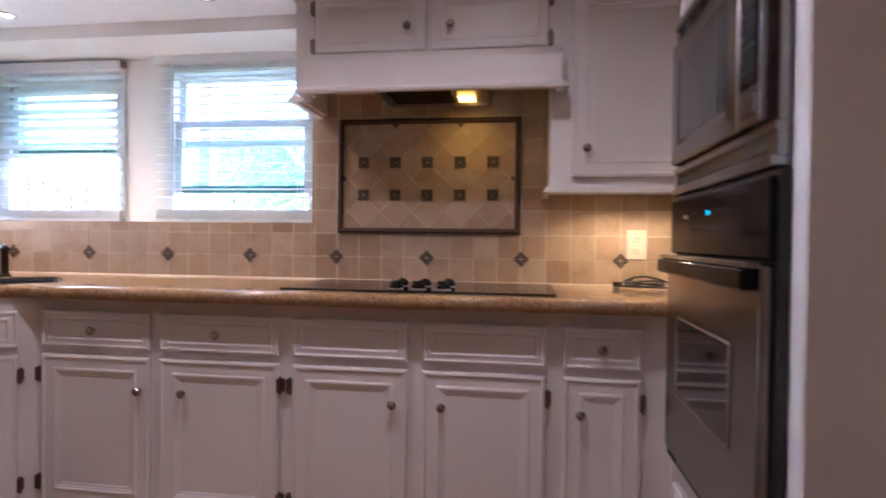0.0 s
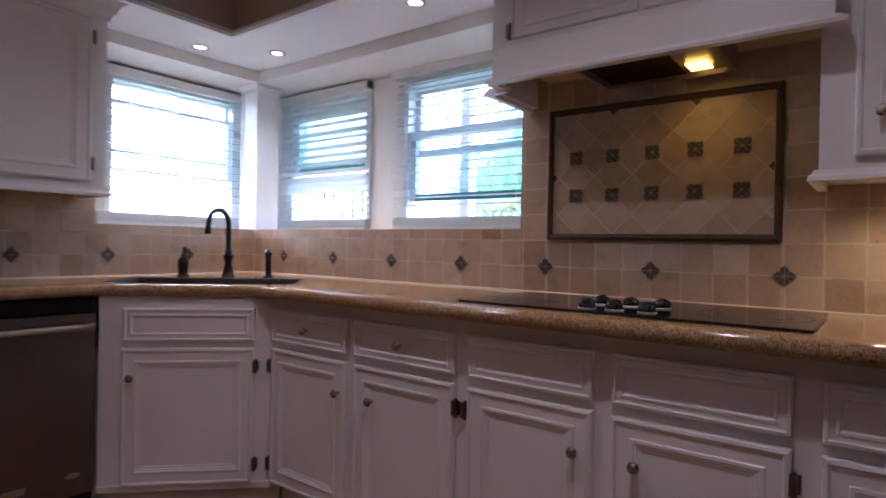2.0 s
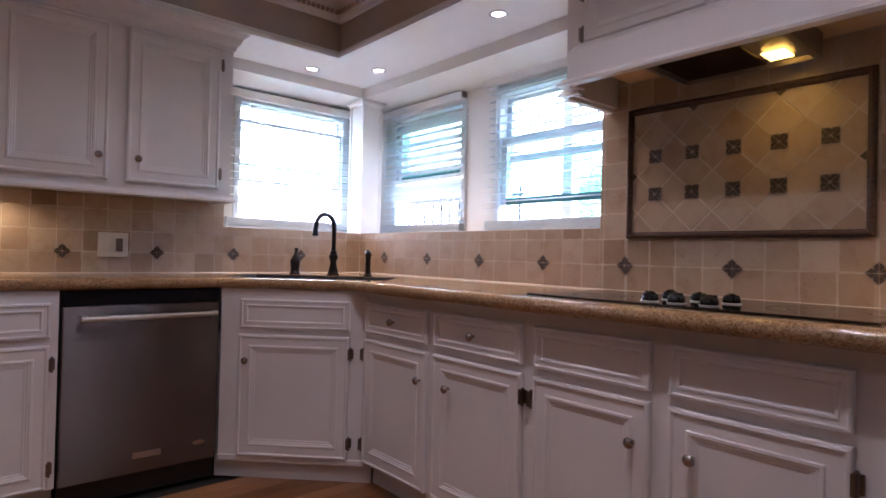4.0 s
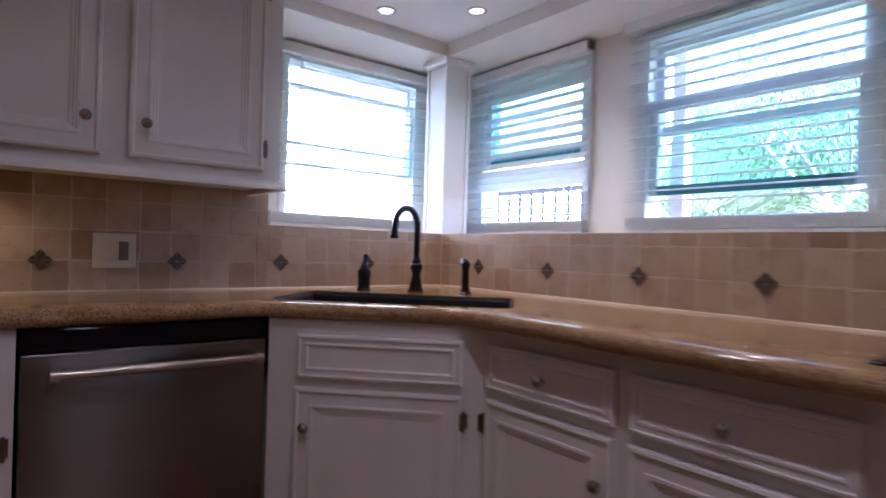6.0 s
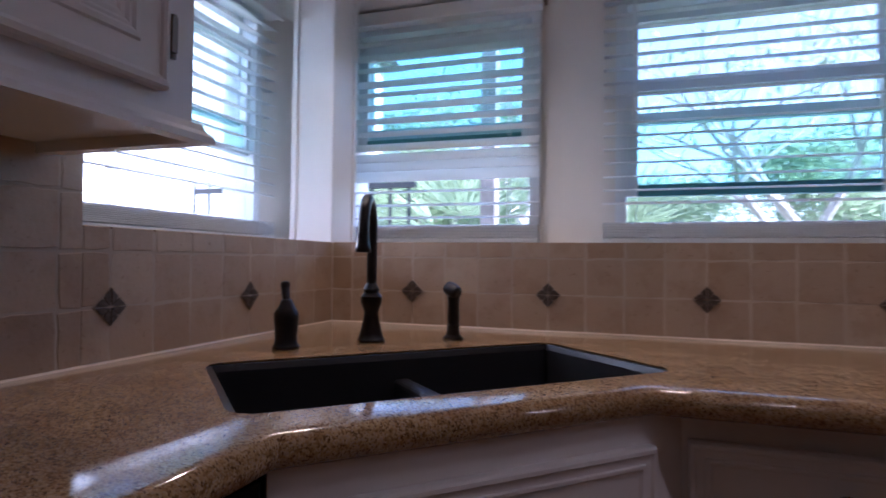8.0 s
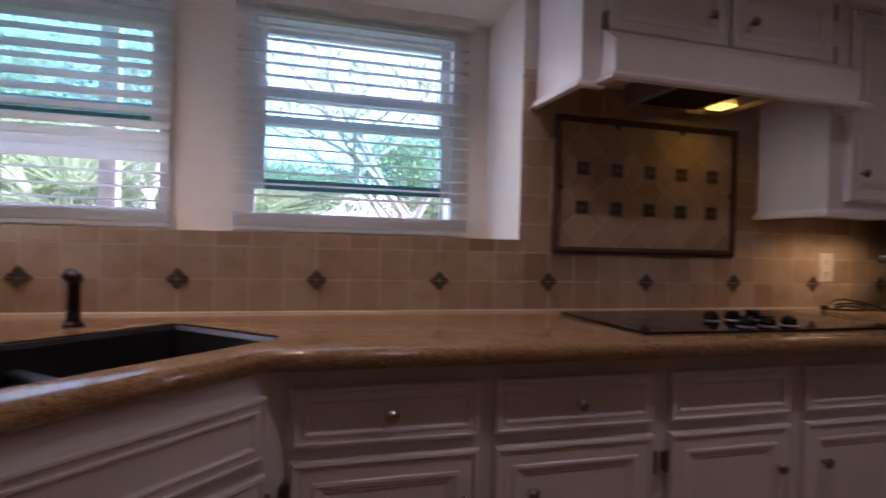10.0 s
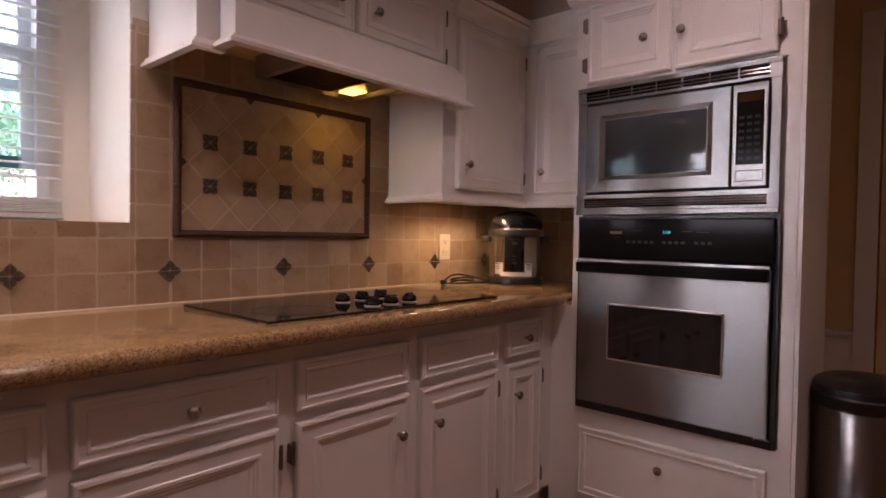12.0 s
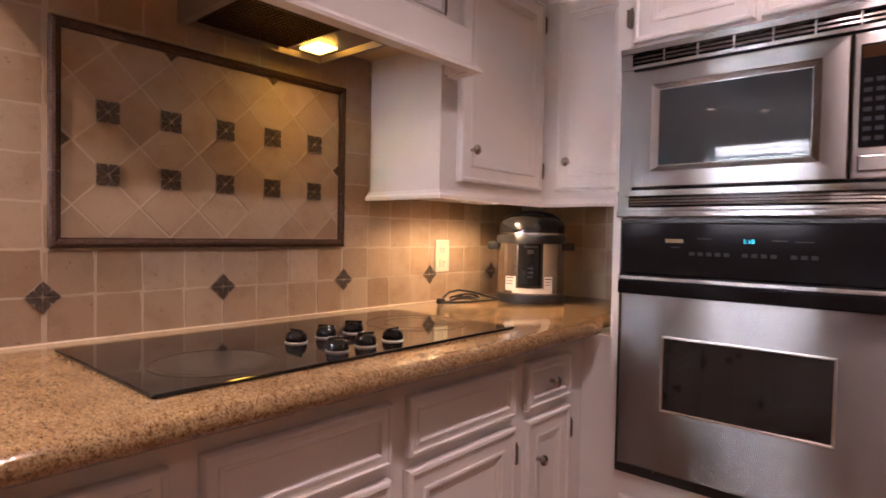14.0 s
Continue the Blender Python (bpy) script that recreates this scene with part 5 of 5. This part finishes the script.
def clip_poly(pts, x0, z0, x1, z1):
    def cut(ps, inside, meet):
        out = []
        for i, p in enumerate(ps):
            q = ps[i - 1]
            if inside(p) != inside(q):
                out.append(meet(q, p))
            if inside(p):
                out.append(p)
        return out
    for ax, lim, sign in ((0, x0, 1), (0, x1, -1), (1, z0, 1), (1, z1, -1)):
        if not pts:
            return pts
        pts = cut(pts, lambda p: sign * (p[ax] - lim) >= 0, lambda a, b: tuple(a[k] + (b[k] - a[k]) * (lim - a[ax]) / (b[ax] - a[ax]) for k in (0, 1)))
    return pts


def shrink(pts, d):
    cx, cz = sum(p[0] for p in pts) / len(pts), sum(p[1] for p in pts) / len(pts)
    out = []
    for x, z in pts:
        L = max(math.hypot(x - cx, z - cz), 1e-4)
        k = max(0.0, 1 - d / L)
        out.append((cx + (x - cx) * k, cz + (z - cz) * k))
    return out


def slab(pts, proud, edge=0.003):
    """A tile of an outline in (x, z), its back on y = 0.006 and its worn face near y = -proud."""
    a, b = pts, shrink(pts, edge)
    return loft([[(x, 0.006, z) for x, z in a], [(x, -proud + 0.0022, z) for x, z in a], [(x, -proud, z) for x, z in b]], False, True)


rt = random.Random(21)
TILES = [mesh_of("tile", slab([(x + 0.0011, z + 0.0011) for x, z in chip_outline(T - 0.0022, T - 0.0022, rt, 0.0017)], rt.uniform(-0.0006, 0.0008), 0.002), M["tile"]) for k in range(12)]


def tile_wall(parent, m, areas, shift):
    """Tiles in (u, z) on one wall, cut to the given rectangles; shift places the upright joints."""
    done = 0
    for u0, z0, u1, z1 in areas:
        i0, i1 = math.floor((u0 - shift) / T), math.ceil((u1 - shift) / T)
        j0, j1 = math.floor((z0 - COUNTER + 0.001) / T), math.ceil((z1 - COUNTER) / T)
        for j in range(j0, j1):
            for i in range(i0, i1):
                x, z = shift + i * T, COUNTER + j * T
                full = x >= u0 - 1e-4 and x + T <= u1 + 1e-4 and z >= z0 - 1e-4 and z + T <= z1 + 1e-4
                if full:
                    o = new("tile", rt.choice(TILES))
                    o.parent = parent
                    o.matrix_world = m @ pose(x, 0, z)
                else:
                    pts = clip_poly([(x + 0.0011 + a, z + 0.0011 + b) for a, b in chip_outline(T - 0.0022, T - 0.0022, rt, 0.0017)], u0, z0, u1, z1)
                    if len(pts) < 3 or max(p[0] for p in pts) - min(p[0] for p in pts) < 0.008 or max(p[1] for p in pts) - min(p[1] for p in pts) < 0.008:
                        continue
                    o = new("tile", mesh_of("tile", slab(pts, 0.0002), M["tile"]))
                    o.parent = parent
                    o.matrix_world = m
                done += 1
    return done


NX = -1.07                            # an upright joint on the window wall, through a deco
PX0, PX1, PZ0, PZ1 = -0.650, 0.158, 1.126, 1.628
north_m, west_m, nook_m = pose(0, NORTH, 0), pose(WEST, 0, 0, 0, 0, 90), pose(1.20, 0, 0, 0, 0, -90)
part("grout_bed", boxes((WEST, NORTH + 0.0006, COUNTER - 0.03, 1.206, NORTH + 0.0058, SILL - 0.004), (-0.772, NORTH + 0.0006, SILL - 0.004, 1.206, NORTH + 0.0058, 1.78)), M["grout"], wall_north)
tile_wall(wall_north, north_m, [(WEST + 0.002, COUNTER, -0.776, SILL), (-0.776, COUNTER, PX0, 1.76), (PX0, COUNTER, PX1, PZ0), (PX0, PZ1, PX1, 1.76), (PX1, COUNTER, 1.198, 1.76)], NX)
part("grout_bed", boxes((WEST - 0.0058, -0.75, COUNTER - 0.03, WEST - 0.0006, NORTH, SILL - 0.004), (WEST - 0.0058, -0.75, SILL - 0.004, WEST - 0.0006, 1.411, 1.31)), M["grout"], wall_west)
tile_wall(wall_west, west_m, [(1.415, COUNTER, NORTH - 0.002, SILL), (-0.72, COUNTER, 1.415, 1.297)], 1.473)
part("grout_bed", boxes((1.2006, 1.60, COUNTER - 0.03, 1.2058, NORTH, 1.31)), M["grout"], wall_nook)
tile_wall(wall_nook, nook_m, [(-NORTH + 0.004, COUNTER, -1.60, 1.30)], -NORTH)


# pressed metal decos with a leaf pattern
DECO_BACK = mesh_of("deco_plate", boxes((-0.0255, -0.0012, -0.0255, 0.0255, 0.003, 0.0255)), M["deco_back"])


def deco_relief():
    """Eight raised leaves with ragged outer edges that fill a square."""
    leaf_edge = [(0.0030, 0.0001), (0.0120, 0.0001), (0.0196, 0.0002), (0.0215, 0.0022), (0.0250, 0.0026), (0.0232, 0.0060), (0.0256, 0.0088), (0.0234, 0.0120), (0.0256, 0.0152), (0.0236, 0.0185), (0.0252, 0.0243), (0.0172, 0.0162), (0.0080, 0.0072)]
    bm = bmesh.new()
    for k in range(4):
        c, s = (1, 0, -1, 0)[k], (0, 1, 0, -1)[k]
        for flip in (False, True):
            low = [Vector((c * x - s * z, 0, s * x + c * z)) for x, z in ([(z, x) for x, z in leaf_edge] if flip else leaf_edge)]
            mid = sum(low, Vector()) / len(low)
            a_ = [bm.verts.new(p + Vector((0, -0.001, 0))) for p in low]
            b_ = [bm.verts.new(mid + (p - mid) * 0.93 + Vector((0, -0.0036, 0))) for p in low]
            bm.faces.new(b_)
            for i in range(len(low)):
                j = (i + 1) % len(low)
                bm.faces.new((a_[i], a_[j], b_[j], b_[i]))
    bmesh.ops.recalc_face_normals(bm, faces=bm.faces[:])
    return bm


DECO = mesh_of("deco_relief", deco_relief(), M["deco"])


def deco(parent, m, turn):
    plate = new("deco_plate", DECO_BACK)
    plate.parent = parent
    plate.matrix_world = m @ pose(0, -0.0015, 0, 0, turn, 0)
    tagged(plate, "small pewter deco tile with a leaf pattern")
    o = new("deco_relief", DECO)
    o.parent = plate
    tagged(o, kind="stuff")
    return plate


for k in range(1, 10):
    if k in (9,):
        continue
    deco(wall_north, north_m @ pose(NX + 0.412 * (k - 4), 0, COUNTER + T), 45)
deco(wall_north, north_m @ pose(0.965, 0, COUNTER + T), 45)
for y in (1.880, 1.473, 1.080, 0.672, 0.262, -0.150):
    deco(wall_west, west_m @ pose(y, 0, COUNTER + T), 45)

# framed picture panel of diagonal tiles over the hob
mural = thing("tile_panel", pose(0, NORTH, 0), "framed panel of diagonal stone tiles with pewter decos", "tile panel")
IX0, IX1, IZ0, IZ1 = -0.628, 0.134, 1.150, 1.606
part("bed", boxes((PX0 + 0.004, -0.0054, PZ0 + 0.004, PX1 - 0.004, 0.004, PZ1 - 0.004)), M["grout"], mural)
D = 0.1435
SX, SZ = -0.533, 1.437
for a in range(-3, 12):
    for b in range(-6, 4):
        if (a + b) % 2 == 0:
            continue
        cx, cz = SX + a * D / 2, SZ + b * D / 2
        h = D / 2 - 0.0021
        pts = [(cx - h, cz), (cx, cz - h), (cx + h, cz), (cx, cz + h)]
        pts = clip_poly([(x + rt.uniform(-0.001, 0.001), z + rt.uniform(-0.001, 0.001)) for x, z in pts], IX0, IZ0, IX1, IZ1)
        if len(pts) < 3:
            continue
        o = part("tile", slab(pts, 0.0062 + rt.uniform(-0.0006, 0.0006), 0.0022), M["tile"], mural)
for i in range(5):
    for z in (SZ, SZ - D):
        p = deco(mural, pose(0, NORTH - 0.0068, 0) @ pose(SX + i * D, 0, z), 0)
tri_me = mesh_of("deco_triangle", loft([[(-0.015, y, 0), (0.015, y, 0), (0, y, -0.017)] for y in (0.003, -0.003)]), M["deco"])
for x, z, turn in ((SX + D, IZ1 - 0.002, 0), (SX + 3 * D, IZ1 - 0.002, 0), (IX0 + 0.002, SZ - D / 2, -90), (IX1 - 0.002, SZ - D / 2, 90)):
    o = new("deco_triangle", tri_me)
    o.parent = mural
    o.matrix_world = pose(x, NORTH - 0.0068, z, 0, turn, 0)
    tagged(o, "half pewter deco at the edge")
# dark moulded frame in lengths
fp = [(0, 0.0), (0, 0.012), (0.004, 0.017), (0.010, 0.020), (0.016, 0.017), (0.019, 0.012), (0.023, 0.011), (0.023, 0.0)]


for side in ("bottom", "top", "left", "right"):
    n = 4 if side in ("bottom", "top") else 3
    for k in range(n):
        if side in ("bottom", "top"):
            x0, x1 = PX0 + (PX1 - PX0) * k / n, PX0 + (PX1 - PX0) * (k + 1) / n
            z, up = (PZ0, 1) if side == "bottom" else (PZ1, -1)
            rings = [[(x + (u if (end == 0 and k == 0) else -u if (end == 1 and k == n - 1) else 0), -v, z + up * u) for u, v in fp] for end, x in ((0, x0 + 0.0006), (1, x1 - 0.0006))]
        else:
            z0, z1 = PZ0 + (PZ1 - PZ0) * k / n, PZ0 + (PZ1 - PZ0) * (k + 1) / n
            x, rt_ = (PX0, 1) if side == "left" else (PX1, -1)
            rings = [[(x + rt_ * u, -v, z + (u if (end == 0 and k == 0) else -u if (end == 1 and k == n - 1) else 0)) for u, v in fp] for end, z in ((0, z0 + 0.0006), (1, z1 - 0.0006))]
        part("frame_piece", loft(rings), M["frame_dark"], mural, "dark brown moulded frame tile")
